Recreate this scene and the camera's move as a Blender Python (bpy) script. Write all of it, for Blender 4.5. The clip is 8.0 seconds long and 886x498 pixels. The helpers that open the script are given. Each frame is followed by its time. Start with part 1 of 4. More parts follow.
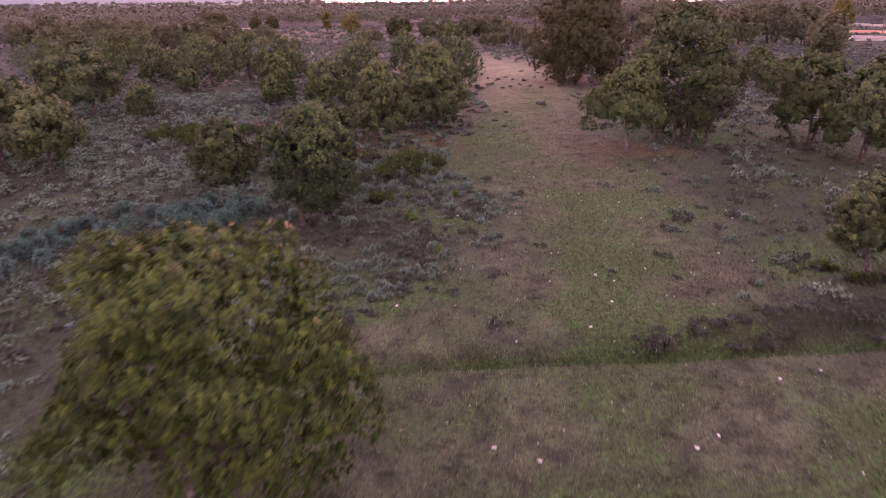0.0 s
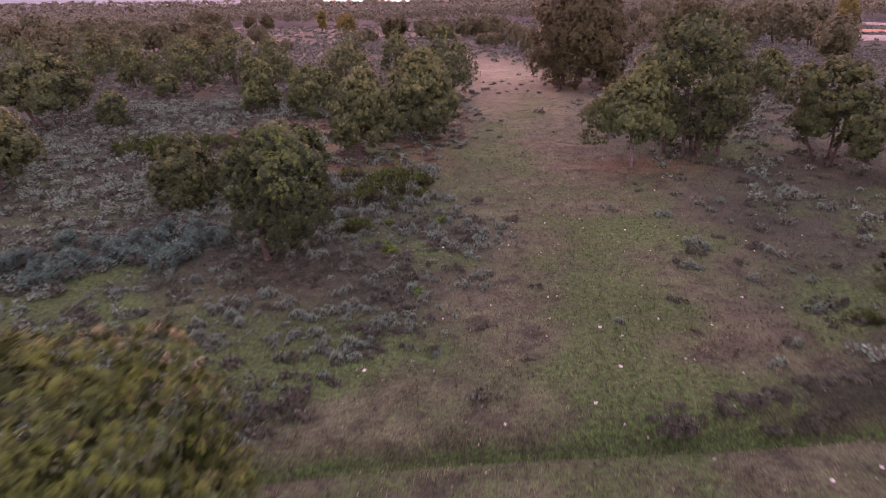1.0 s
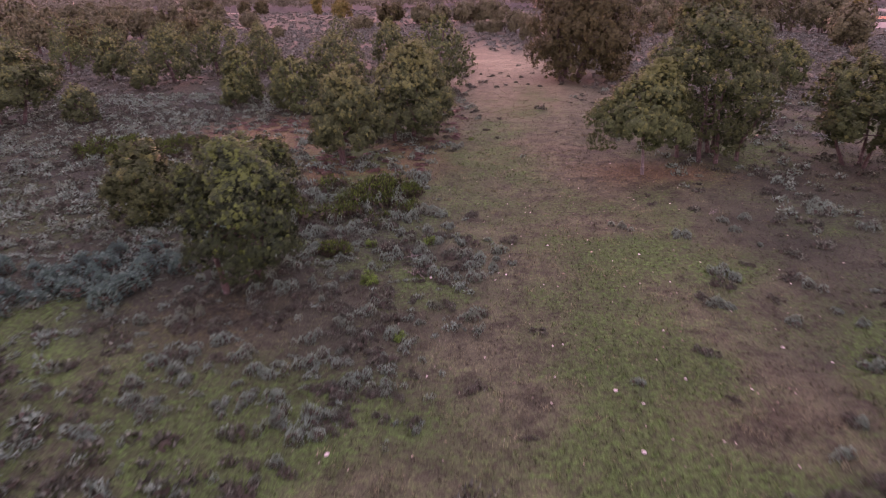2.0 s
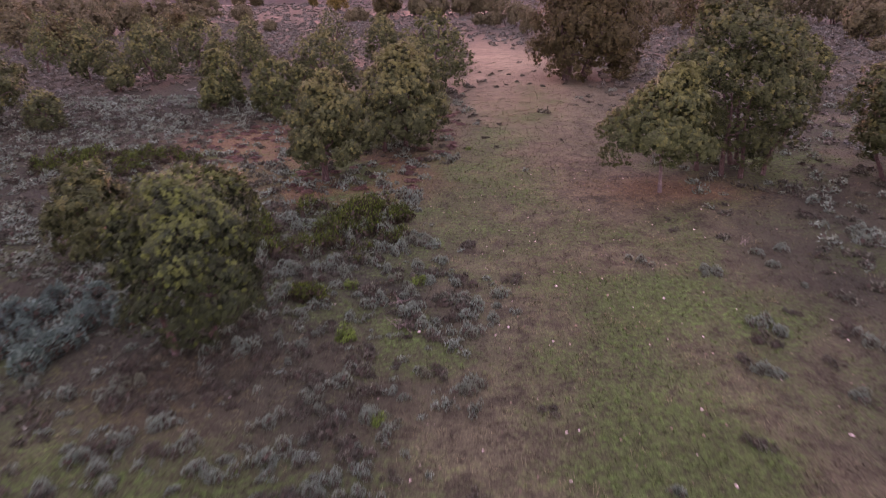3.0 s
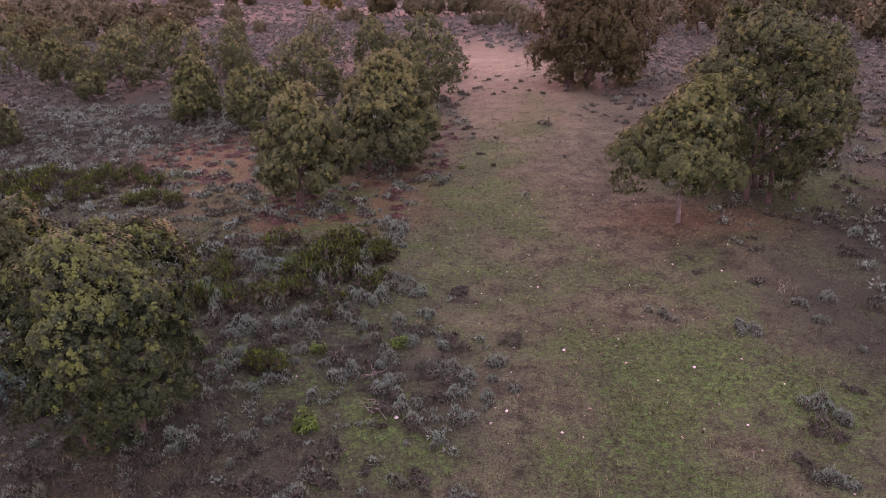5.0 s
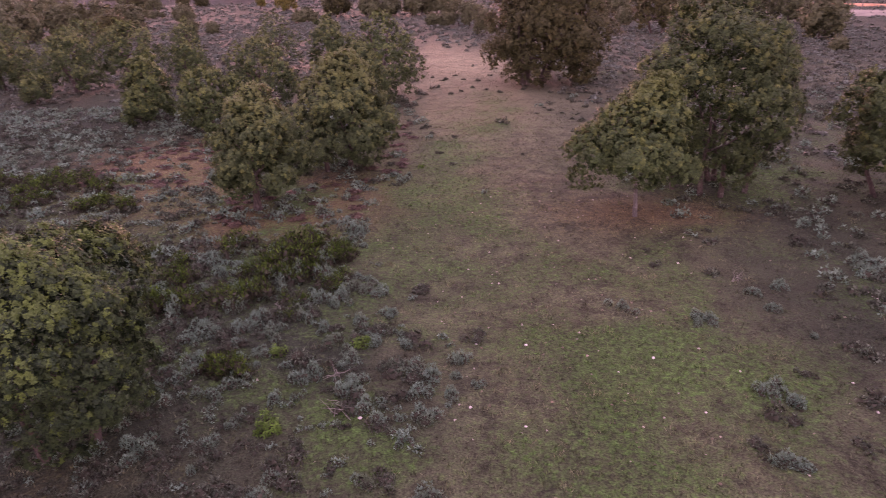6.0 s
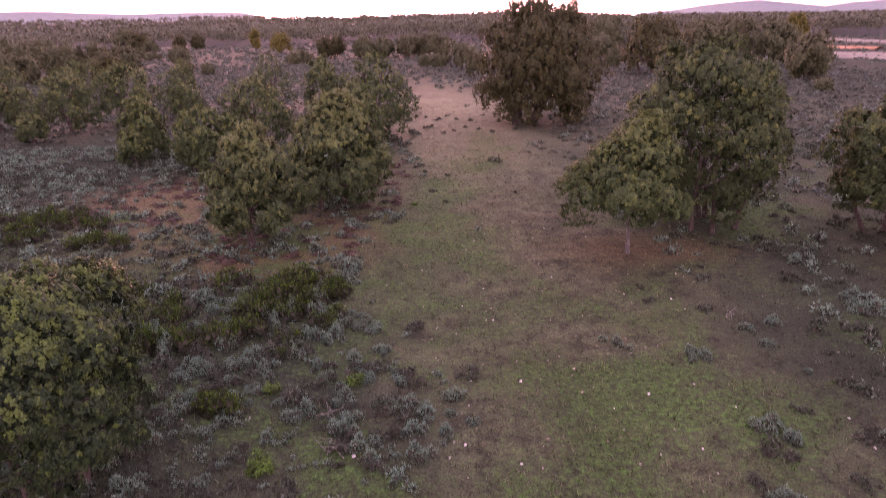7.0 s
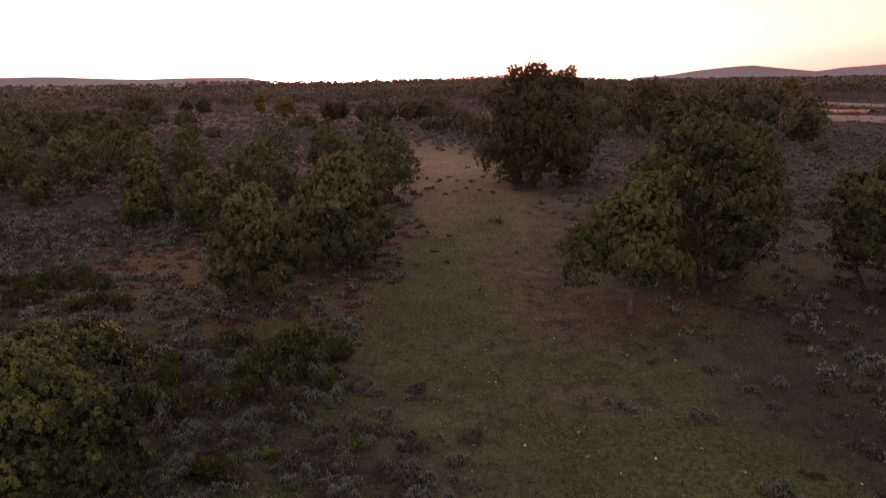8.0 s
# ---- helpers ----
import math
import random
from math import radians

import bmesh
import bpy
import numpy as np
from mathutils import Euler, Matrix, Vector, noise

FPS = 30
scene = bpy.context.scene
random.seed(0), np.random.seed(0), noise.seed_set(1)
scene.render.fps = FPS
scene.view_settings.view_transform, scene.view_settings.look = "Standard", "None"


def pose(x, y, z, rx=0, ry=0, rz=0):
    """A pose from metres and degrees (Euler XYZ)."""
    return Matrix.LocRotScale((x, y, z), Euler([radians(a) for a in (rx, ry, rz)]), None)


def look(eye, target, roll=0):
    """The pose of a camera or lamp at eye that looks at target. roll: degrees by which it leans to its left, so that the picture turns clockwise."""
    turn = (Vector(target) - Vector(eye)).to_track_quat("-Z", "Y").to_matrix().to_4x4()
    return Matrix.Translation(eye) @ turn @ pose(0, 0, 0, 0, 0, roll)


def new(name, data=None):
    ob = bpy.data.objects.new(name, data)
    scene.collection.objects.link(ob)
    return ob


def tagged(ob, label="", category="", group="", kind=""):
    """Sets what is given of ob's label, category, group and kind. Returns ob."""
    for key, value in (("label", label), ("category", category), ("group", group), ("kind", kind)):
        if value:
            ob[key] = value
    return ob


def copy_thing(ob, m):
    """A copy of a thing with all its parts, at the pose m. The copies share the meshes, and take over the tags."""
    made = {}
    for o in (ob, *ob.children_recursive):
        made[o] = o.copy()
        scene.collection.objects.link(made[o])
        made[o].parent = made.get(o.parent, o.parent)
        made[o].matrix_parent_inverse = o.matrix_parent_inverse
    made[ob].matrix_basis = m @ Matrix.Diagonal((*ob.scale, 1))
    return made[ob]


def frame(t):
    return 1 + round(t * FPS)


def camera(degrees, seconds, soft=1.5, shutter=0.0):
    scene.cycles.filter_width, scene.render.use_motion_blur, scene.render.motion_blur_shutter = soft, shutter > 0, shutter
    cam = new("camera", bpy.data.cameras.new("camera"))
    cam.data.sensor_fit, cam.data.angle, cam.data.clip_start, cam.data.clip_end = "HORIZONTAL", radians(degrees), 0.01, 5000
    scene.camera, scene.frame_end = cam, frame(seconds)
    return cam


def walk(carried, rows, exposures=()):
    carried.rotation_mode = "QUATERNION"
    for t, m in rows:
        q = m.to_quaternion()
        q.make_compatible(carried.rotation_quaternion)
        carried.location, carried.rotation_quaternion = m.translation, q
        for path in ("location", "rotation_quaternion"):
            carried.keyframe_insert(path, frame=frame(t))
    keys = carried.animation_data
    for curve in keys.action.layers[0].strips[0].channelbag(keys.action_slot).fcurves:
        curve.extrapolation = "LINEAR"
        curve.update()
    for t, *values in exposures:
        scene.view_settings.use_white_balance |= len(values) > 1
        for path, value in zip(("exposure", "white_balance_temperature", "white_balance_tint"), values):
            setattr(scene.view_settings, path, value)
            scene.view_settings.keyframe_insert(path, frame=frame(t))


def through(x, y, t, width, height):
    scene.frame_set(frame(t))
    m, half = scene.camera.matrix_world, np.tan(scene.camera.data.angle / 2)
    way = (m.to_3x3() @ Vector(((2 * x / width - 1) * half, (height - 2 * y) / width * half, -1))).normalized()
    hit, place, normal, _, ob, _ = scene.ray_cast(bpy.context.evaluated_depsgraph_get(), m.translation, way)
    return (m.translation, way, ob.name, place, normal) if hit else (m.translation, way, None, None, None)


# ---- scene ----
cam = camera(64.9, 8.0, soft=0.65, shutter=0.9)
PATH = [
    (0, (-0.574, -20.893, 12.82), (-0.695, -19.028, 12.108), -1.2),
    (0.5, (-0.25, -18.342, 12.892), (-0.371, -16.477, 12.181), -1.3),
    (1, (-0.03, -15.772, 12.962), (-0.15, -13.909, 12.246), -1.3),
    (1.5, (0.127, -13.173, 13.013), (0.007, -11.317, 12.277), -1.2),
    (1.7, (0.157, -12.138, 13.033), (0.039, -10.285, 12.29), -1.2),
    (2.8, (0.261, -6.217, 13.22), (0.144, -4.377, 12.446), -1.3),
    (3, (0.275, -5.147, 13.244), (0.157, -3.308, 12.467), -1.5),
    (3.5, (0.278, -2.659, 13.302), (0.161, -0.822, 12.52), -1.5),
    (4, (0.315, -0.843, 13.303), (0.197, 0.994, 12.521), -1.6),
    (5.5, (0.514, 0.353, 13.16), (0.41, 2.191, 12.378), -1.7),
    (6, (0.511, 0.31, 13.116), (0.508, 2.15, 12.333), -1.6),
    (6.5, (0.474, 0.256, 13.078), (0.493, 2.108, 12.321), -1.5),
    (7, (0.471, 0.211, 13.067), (0.491, 2.092, 12.386), -1.5),
    (7.5, (0.435, 0.195, 13.085), (0.457, 2.106, 12.496), -1.4),
    (8, (0.414, 0.205, 13.09), (0.437, 2.137, 12.574), -1.5),
]
walk(cam, [(t, look(eye, aim, roll)) for t, eye, aim, roll in PATH],
     exposures=[(0.0, 2.76, 7600, 97), (6.6, 2.84, 7600, 97), (7.2, 2.76, 7700, 94), (7.6, 2.12, 8300, 88), (8.0, 1.25, 9300, 84)])

# ---- light: the last of the sun on the horizon ahead, under a clear sky ----
SUN_AZ = radians(7.0)       # to the left of +y
SUN_EL = radians(1.8)
world = bpy.data.worlds.new("evening_sky")
scene.world = world
world.use_nodes = True
wn, wl = world.node_tree.nodes, world.node_tree.links
sky = wn.new("ShaderNodeTexSky")
sky.sky_type = "NISHITA"
sky.sun_disc = False
sky.sun_elevation, sky.sun_rotation = SUN_EL, -SUN_AZ
sky.air_density, sky.dust_density, sky.ozone_density = 1.0, 0.5, 1.2
wn["Background"].inputs["Strength"].default_value = 0.15
veil = wn.new("ShaderNodeHueSaturation")      # thin high haze takes the colour out of the evening sky
veil.inputs["Saturation"].default_value = 0.5
wl.new(sky.outputs["Color"], veil.inputs["Color"])
cloud_way = wn.new("ShaderNodeTexCoord")        # a thin even cloud layer, lighter overhead than at the rim, as under any overcast
cloud_up = wn.new("ShaderNodeSeparateXYZ")
cloud_level = wn.new("ShaderNodeMapRange")
cloud_level.inputs["To Min"].default_value, cloud_level.inputs["To Max"].default_value = 0.10, 0.6
cloud = wn.new("ShaderNodeMix")
cloud.data_type, cloud.blend_type = "RGBA", "ADD"
cloud.inputs[7].default_value = (1.85, 2.05, 2.45, 1)
wl.new(cloud_way.outputs["Generated"], cloud_up.inputs[0])
wl.new(cloud_up.outputs["Z"], cloud_level.inputs["Value"])
wl.new(cloud_level.outputs[0], cloud.inputs[0])
wl.new(veil.outputs["Color"], cloud.inputs[6])
wl.new(cloud.outputs[2], wn["Background"].inputs["Color"])
sun_data = bpy.data.lights.new("sun", "SUN")
sun_data.energy, sun_data.angle, sun_data.color = 0.50, radians(12), (1.0, 0.60, 0.40)
sun = new("sun", sun_data)
sun_way = Vector((-math.sin(SUN_AZ) * math.cos(SUN_EL), math.cos(SUN_AZ) * math.cos(SUN_EL), math.sin(SUN_EL)))
sun.matrix_world = look(sun_way * 200, (0, 0, 0))


# ---- materials ----
def nodes_of(name, rough=0.9):
    m = bpy.data.materials.new(name)
    m.use_nodes = True
    n, l = m.node_tree.nodes, m.node_tree.links
    b = n["Principled BSDF"]
    b.inputs["Roughness"].default_value = rough
    b.inputs["Specular IOR Level"].default_value = 0.2
    return m, n, l, b


def ramp(n, stops):
    r = n.new("ShaderNodeValToRGB")
    e = r.color_ramp.elements
    while len(e) < len(stops):
        e.new(0.5)
    for k, (p, c) in zip(e, stops):
        k.position, k.color = p, (*c, 1)
    return r


def blend(n, l, fac, a, b, kind="MIX"):
    m = n.new("ShaderNodeMix")
    m.data_type, m.blend_type = "RGBA", kind
    for socket, value in ((m.inputs[0], fac), (m.inputs[6], a), (m.inputs[7], b)):
        if isinstance(value, (int, float)):
            socket.default_value = value
        elif isinstance(value, tuple):
            socket.default_value = (*value, 1)
        else:
            l.new(value, socket)
    return m.outputs[2]


def noise_of(n, l, scale, detail=4, coords=None, rough=0.6):
    t = n.new("ShaderNodeTexNoise")
    t.inputs["Scale"].default_value, t.inputs["Detail"].default_value, t.inputs["Roughness"].default_value = scale, detail, rough
    if coords is None:
        coords = n.new("ShaderNodeNewGeometry").outputs["Position"]
    l.new(coords, t.inputs["Vector"])
    return t.outputs["Fac"]


def contrast(n, l, value, low, high):
    m = n.new("ShaderNodeMapRange")
    m.inputs["From Min"].default_value, m.inputs["From Max"].default_value = low, high
    l.new(value, m.inputs["Value"])
    return m.outputs["Result"]


def leaf_material(name, dark, mid, light, patch, through=0.3, patch_scale=0.6, patch_from=0.5, clumps=0.85):
    """Leaves: a colour of its own for each leaf, patches of an older tint, a stored tint (lit oak tops, broom wood),
    light coming through.
    """
    m, n, l, b = nodes_of(name, 0.65)
    g = n.new("ShaderNodeNewGeometry")
    r = ramp(n, ((0.0, dark), (0.55, mid), (1.0, light)))
    l.new(g.outputs["Random Per Island"], r.inputs["Fac"])
    f = contrast(n, l, noise_of(n, l, patch_scale, 3), patch_from, patch_from + 0.22)
    stored_tint = n.new("ShaderNodeAttribute")
    stored_tint.attribute_name = "cover"
    f_most = n.new("ShaderNodeMath")
    f_most.operation = "MAXIMUM"
    l.new(f, f_most.inputs[0])
    l.new(stored_tint.outputs["Fac"], f_most.inputs[1])
    c = blend(n, l, f_most.outputs[0], r.outputs["Color"], patch)
    c = blend(n, l, clumps, c, ramp_grey(n, l, noise_of(n, l, 2.3, 2), 0.45, 1.6), "MULTIPLY")
    l.new(c, b.inputs["Base Color"])
    tr = n.new("ShaderNodeBsdfTranslucent")
    l.new(c, tr.inputs["Color"])
    mix = n.new("ShaderNodeMixShader")
    mix.inputs[0].default_value = through
    l.new(b.outputs[0], mix.inputs[1])
    l.new(tr.outputs[0], mix.inputs[2])
    l.new(mix.outputs[0], n["Material Output"].inputs["Surface"])
    return m


def cover_colour(n, l, dry, pale, green, lush, red, soil, wood, straw=(0.165, 0.176, 0.105)):
    """The tint of what grows on a spot, out of the cover stored on the mesh, broken up at three scales."""
    at = n.new("ShaderNodeAttribute")
    at.attribute_name = "cover"
    sep = n.new("ShaderNodeSeparateColor")
    l.new(at.outputs["Color"], sep.inputs["Color"])
    fine, mid, wide = noise_of(n, l, 5.0, 5), noise_of(n, l, 0.9, 5), noise_of(n, l, 0.16, 3)
    base = blend(n, l, contrast(n, l, mid, 0.38, 0.68), dry, pale)
    where_y = n.new("ShaderNodeSeparateXYZ")
    l.new(n.new("ShaderNodeNewGeometry").outputs["Position"], where_y.inputs[0])
    base = blend(n, l, contrast(n, l, where_y.outputs["Y"], 40, 95), base, blend(n, l, contrast(n, l, mid, 0.35, 0.65), pale, straw))
    base = blend(n, l, contrast(n, l, where_y.outputs["Y"], 92, 138), base, blend(n, l, contrast(n, l, wide, 0.4, 0.6), soil, dry))
    # far hills turn pale blue-grey: haze of distance put into the ground colour
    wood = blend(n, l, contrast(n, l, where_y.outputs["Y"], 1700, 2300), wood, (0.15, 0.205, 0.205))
    grass = blend(n, l, contrast(n, l, fine, 0.4, 0.65), green, lush)
    mixed = n.new("ShaderNodeMix")
    mixed.inputs[0].default_value = 0.55
    l.new(mid, mixed.inputs[2])
    l.new(fine, mixed.inputs[3])
    mid = mixed.outputs[0]

    def where(channel, tex):
        a = n.new("ShaderNodeMath")
        a.operation = "MULTIPLY_ADD"
        a.inputs[1].default_value, a.inputs[2].default_value = 2.2, -1.1
        l.new(tex, a.inputs[0])
        add = n.new("ShaderNodeMath")
        l.new(channel, add.inputs[0])
        l.new(a.outputs[0], add.inputs[1])
        return contrast(n, l, add.outputs[0], 0.15, 0.85)
    c = blend(n, l, where(sep.outputs["Blue"], mid), base, soil)
    c = blend(n, l, where(sep.outputs["Green"], mid), c, red)
    c = blend(n, l, where(sep.outputs["Red"], mid), c, grass)
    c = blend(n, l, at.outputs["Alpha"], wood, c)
    c = blend(n, l, 0.55, c, ramp_grey(n, l, wide, 0.62, 1.25), "MULTIPLY")
    return c, fine, mid


def ramp_grey(n, l, fac, low, high):
    m = n.new("ShaderNodeMapRange")
    m.inputs["From Min"].default_value, m.inputs["From Max"].default_value = 0.3, 0.7
    m.inputs["To Min"].default_value, m.inputs["To Max"].default_value = low, high
    l.new(fac, m.inputs["Value"])
    c = n.new("ShaderNodeCombineColor")
    for k in range(3):
        l.new(m.outputs[0], c.inputs[k])
    return c.outputs[0]


def ground_material():
    m, n, l, b = nodes_of("heath_ground", 0.95)
    c, fine, mid = cover_colour(n, l, (0.038, 0.046, 0.025), (0.096, 0.114, 0.061), (0.039, 0.068, 0.025), (0.038, 0.100, 0.024),
                                (0.112, 0.090, 0.044), (0.024, 0.037, 0.021), (0.036, 0.042, 0.033))
    speck = noise_of(n, l, 16.0, 4)
    c = blend(n, l, 0.9, c, ramp_grey(n, l, speck, 0.30, 1.75), "MULTIPLY")
    c = blend(n, l, 0.8, c, ramp_grey(n, l, fine, 0.60, 1.40), "MULTIPLY")
    l.new(c, b.inputs["Base Color"])
    bump = n.new("ShaderNodeBump")
    bump.inputs["Strength"].default_value, bump.inputs["Distance"].default_value = 1.0, 0.15
    l.new(fine, bump.inputs["Height"])
    l.new(bump.outputs["Normal"], b.inputs["Normal"])
    return m


def grass_material():
    m, n, l, b = nodes_of("grass_blades", 0.85)
    c, fine, mid = cover_colour(n, l, (0.060, 0.069, 0.038), (0.140, 0.154, 0.092), (0.047, 0.086, 0.028), (0.058, 0.128, 0.033),
                                (0.190, 0.152, 0.074), (0.052, 0.068, 0.042), (0.06, 0.06, 0.04))
    g = n.new("ShaderNodeNewGeometry")
    c = blend(n, l, 0.7, c, ramp_grey(n, l, g.outputs["Random Per Island"], 0.4, 1.9), "MULTIPLY")
    l.new(c, b.inputs["Base Color"])
    return m


def bark_material(name="oak_bark", furrow=(0.035, 0.028, 0.024), ridge=(0.12, 0.10, 0.085), crust=(0.20, 0.19, 0.17)):
    m, n, l, b = nodes_of(name, 0.95)
    pos = n.new("ShaderNodeNewGeometry").outputs["Position"]
    st = n.new("ShaderNodeMapping")
    st.inputs["Scale"].default_value = (9, 9, 2)
    l.new(pos, st.inputs["Vector"])
    f = noise_of(n, l, 1.6, 6, st.outputs["Vector"])
    lichen = contrast(n, l, noise_of(n, l, 3.0, 4), 0.56, 0.68)
    r = ramp(n, ((0.3, furrow), (0.7, ridge)))
    l.new(f, r.inputs["Fac"])
    l.new(blend(n, l, lichen, r.outputs["Color"], crust), b.inputs["Base Color"])
    bump = n.new("ShaderNodeBump")
    bump.inputs["Distance"].default_value = 0.04
    l.new(f, bump.inputs["Height"])
    l.new(bump.outputs["Normal"], b.inputs["Normal"])
    return m


def stone_material():
    m, n, l, b = nodes_of("quartz_stone", 0.85)
    r = ramp(n, ((0.3, (0.34, 0.335, 0.29)), (0.6, (0.60, 0.595, 0.53))))
    l.new(noise_of(n, l, 14.0, 5), r.inputs["Fac"])
    l.new(r.outputs["Color"], b.inputs["Base Color"])
    return m


def plain_material(name, a, b2, scale, rough=0.9):
    m, n, l, b = nodes_of(name, rough)
    r = ramp(n, ((0.35, a), (0.65, b2)))
    l.new(noise_of(n, l, scale, 4), r.inputs["Fac"])
    l.new(r.outputs["Color"], b.inputs["Base Color"])
    return m


M_GROUND, M_GRASS, M_BARK, M_STONE = ground_material(), grass_material(), bark_material(), stone_material()
M_PALE_BARK = bark_material("pale_oak_bark", (0.09, 0.086, 0.076), (0.20, 0.195, 0.175), (0.28, 0.275, 0.25))
M_OAK = leaf_material("oak_leaf", (0.030, 0.060, 0.025), (0.048, 0.086, 0.035), (0.078, 0.134, 0.050), (0.138, 0.182, 0.058), 0.15, patch_from=0.70, clumps=0.5)
M_OAK_GOLD = leaf_material("oak_leaf_golden", (0.012, 0.031, 0.016), (0.020, 0.046, 0.022), (0.040, 0.082, 0.030), (0.092, 0.162, 0.036), 0.1, 0.8, 0.72, clumps=0.4)
M_OAK_LIGHT = leaf_material("oak_leaf_light", (0.030, 0.063, 0.024), (0.048, 0.090, 0.034), (0.078, 0.138, 0.048), (0.130, 0.180, 0.052), 0.15, patch_from=0.68, clumps=0.5)
M_OAK_DEEP = leaf_material("oak_leaf_deep", (0.022, 0.048, 0.018), (0.035, 0.068, 0.025), (0.068, 0.112, 0.038), (0.115, 0.152, 0.044), 0.12, patch_from=0.68, clumps=0.5)
M_OAK_DARK = leaf_material("holm_oak_leaf", (0.036, 0.044, 0.019), (0.056, 0.066, 0.026), (0.092, 0.102, 0.038), (0.086, 0.086, 0.032), 0.2, clumps=0.5)
M_OAK_YELLOW = leaf_material("oak_leaf_yellow", (0.014, 0.036, 0.008), (0.028, 0.064, 0.012), (0.060, 0.116, 0.022), (0.096, 0.154, 0.026), 0.15, patch_from=0.66, clumps=0.5)
# distant oaks and woods have paler leaves: haze put into their colour
M_OAK_FAR = leaf_material("hazed_oak_leaf", (0.060, 0.078, 0.040), (0.088, 0.110, 0.054), (0.135, 0.158, 0.078), (0.115, 0.122, 0.060), 0.15, 0.1, clumps=0.5)
M_WOODS = leaf_material("hazed_wood_leaf", (0.066, 0.078, 0.048), (0.092, 0.106, 0.064), (0.125, 0.140, 0.084), (0.128, 0.130, 0.082), 0.15, 0.09, clumps=0.4)
M_POPLAR = leaf_material("poplar_leaf_yellow", (0.08, 0.09, 0.025), (0.14, 0.145, 0.035), (0.21, 0.20, 0.05), (0.17, 0.155, 0.045), 0.35)
M_LAVENDER = leaf_material("lavender_foliage", (0.086, 0.164, 0.118), (0.138, 0.252, 0.182), (0.206, 0.356, 0.262), (0.115, 0.165, 0.098), 0.2, 0.45, clumps=0.4)
M_HEATHER = leaf_material("dry_heather", (0.030, 0.044, 0.029), (0.066, 0.096, 0.064), (0.142, 0.196, 0.136), (0.066, 0.075, 0.054), 0.1, 0.7)
M_BROOM = leaf_material("broom_twigs", (0.016, 0.042, 0.008), (0.036, 0.086, 0.014), (0.092, 0.180, 0.024), (0.034, 0.033, 0.021), 0.2, 0.9, 0.6)
M_ROCKROSE = leaf_material("rockrose_leaf", (0.035, 0.090, 0.018), (0.065, 0.160, 0.028), (0.115, 0.250, 0.045), (0.085, 0.190, 0.036), 0.35)
M_BRACKEN = leaf_material("dry_bracken", (0.056, 0.038, 0.028), (0.105, 0.072, 0.050), (0.170, 0.120, 0.085), (0.090, 0.072, 0.052), 0.2)
M_BLUEBUSH = leaf_material("blue_grey_foliage", (0.034, 0.090, 0.070), (0.066, 0.164, 0.124), (0.130, 0.275, 0.205), (0.042, 0.096, 0.074), 0.12, 0.7, clumps=0.3)
M_FARHEATH = leaf_material("faded_heather", (0.038, 0.047, 0.033), (0.074, 0.090, 0.063), (0.132, 0.155, 0.112), (0.095, 0.114, 0.080), 0.1, 0.3)
M_GREYHEATH = leaf_material("grey_heath_scrub", (0.056, 0.078, 0.060), (0.098, 0.134, 0.103), (0.155, 0.208, 0.163), (0.095, 0.110, 0.080), 0.15, 0.25, clumps=0.7)
M_STRAW = leaf_material("bleached_grass", (0.085, 0.095, 0.052), (0.150, 0.165, 0.092), (0.26, 0.28, 0.165), (0.09, 0.12, 0.045), 0.2, 0.5)
M_CORE = plain_material("shaded_shrub_wood", (0.034, 0.036, 0.024), (0.064, 0.066, 0.044), 6.0)
M_TWIG = plain_material("dead_twigs", (0.10, 0.105, 0.085), (0.22, 0.225, 0.18), 8.0)


# ---- numbers on the plan ----
def value_noise(x, y, size, seed):
    """Smooth noise from 0 to 1 over the plan, with humps of that size."""
    x, y = np.asarray(x, float) / size + 1000.0, np.asarray(y, float) / size + 1000.0
    ix, iy = np.floor(x).astype(np.int64), np.floor(y).astype(np.int64)
    fx, fy = x - ix, y - iy
    fx, fy = fx * fx * (3 - 2 * fx), fy * fy * (3 - 2 * fy)
    def h(a, b):
        v = np.sin(a * 127.1 + b * 311.7 + seed * 74.7) * 43758.5453
        return v - np.floor(v)
    return (h(ix, iy) * (1 - fx) + h(ix + 1, iy) * fx) * (1 - fy) + (h(ix, iy + 1) * (1 - fx) + h(ix + 1, iy + 1) * fx) * fy


def soft_noise(x, y, size, seed):
    """Noise with no grid to it: three turned layers."""
    x, y = np.asarray(x, float), np.asarray(y, float)
    v = 0.0
    for k, (turn, part_of, share) in enumerate(((0.6, 1.0, 0.5), (1.7, 0.53, 0.3), (2.5, 0.24, 0.2))):
        c, sn = math.cos(turn), math.sin(turn)
        v = v + share * value_noise(x * c - y * sn, x * sn + y * c, size * part_of, seed + 31 * k)
    return np.clip(0.5 + (v - 0.5) * 1.5, 0, 1)


def step(a, b, v):
    k = np.clip((v - a) / (b - a), 0, 1)
    return k * k * (3 - 2 * k)


def ditch_y(x):
    return 1.2 + 0.138 * x


# the skyline: bearings from +y and heights of the woods and of the hills behind, in degrees
LINE_AZ = (-31, -24, -20, -16, -12, -7.5, -3, 1.5, 5, 9, 12.7, 15, 18, 24, 30, 33)
LINE_EL = (-0.78, -0.96, -1.02, -0.94, -1.00, -1.14, -1.10, -1.10, -1.02, -1.15, -1.42, -1.70, -1.74, -1.66, -1.64, -1.60)
HILL_AZ = (-36, -31, -27.6, -25.8, -22, -18.2, -14, -10, 14, 16, 18.2, 21, 22.2, 24.1, 25.9, 28.5, 29.5, 33, 38)
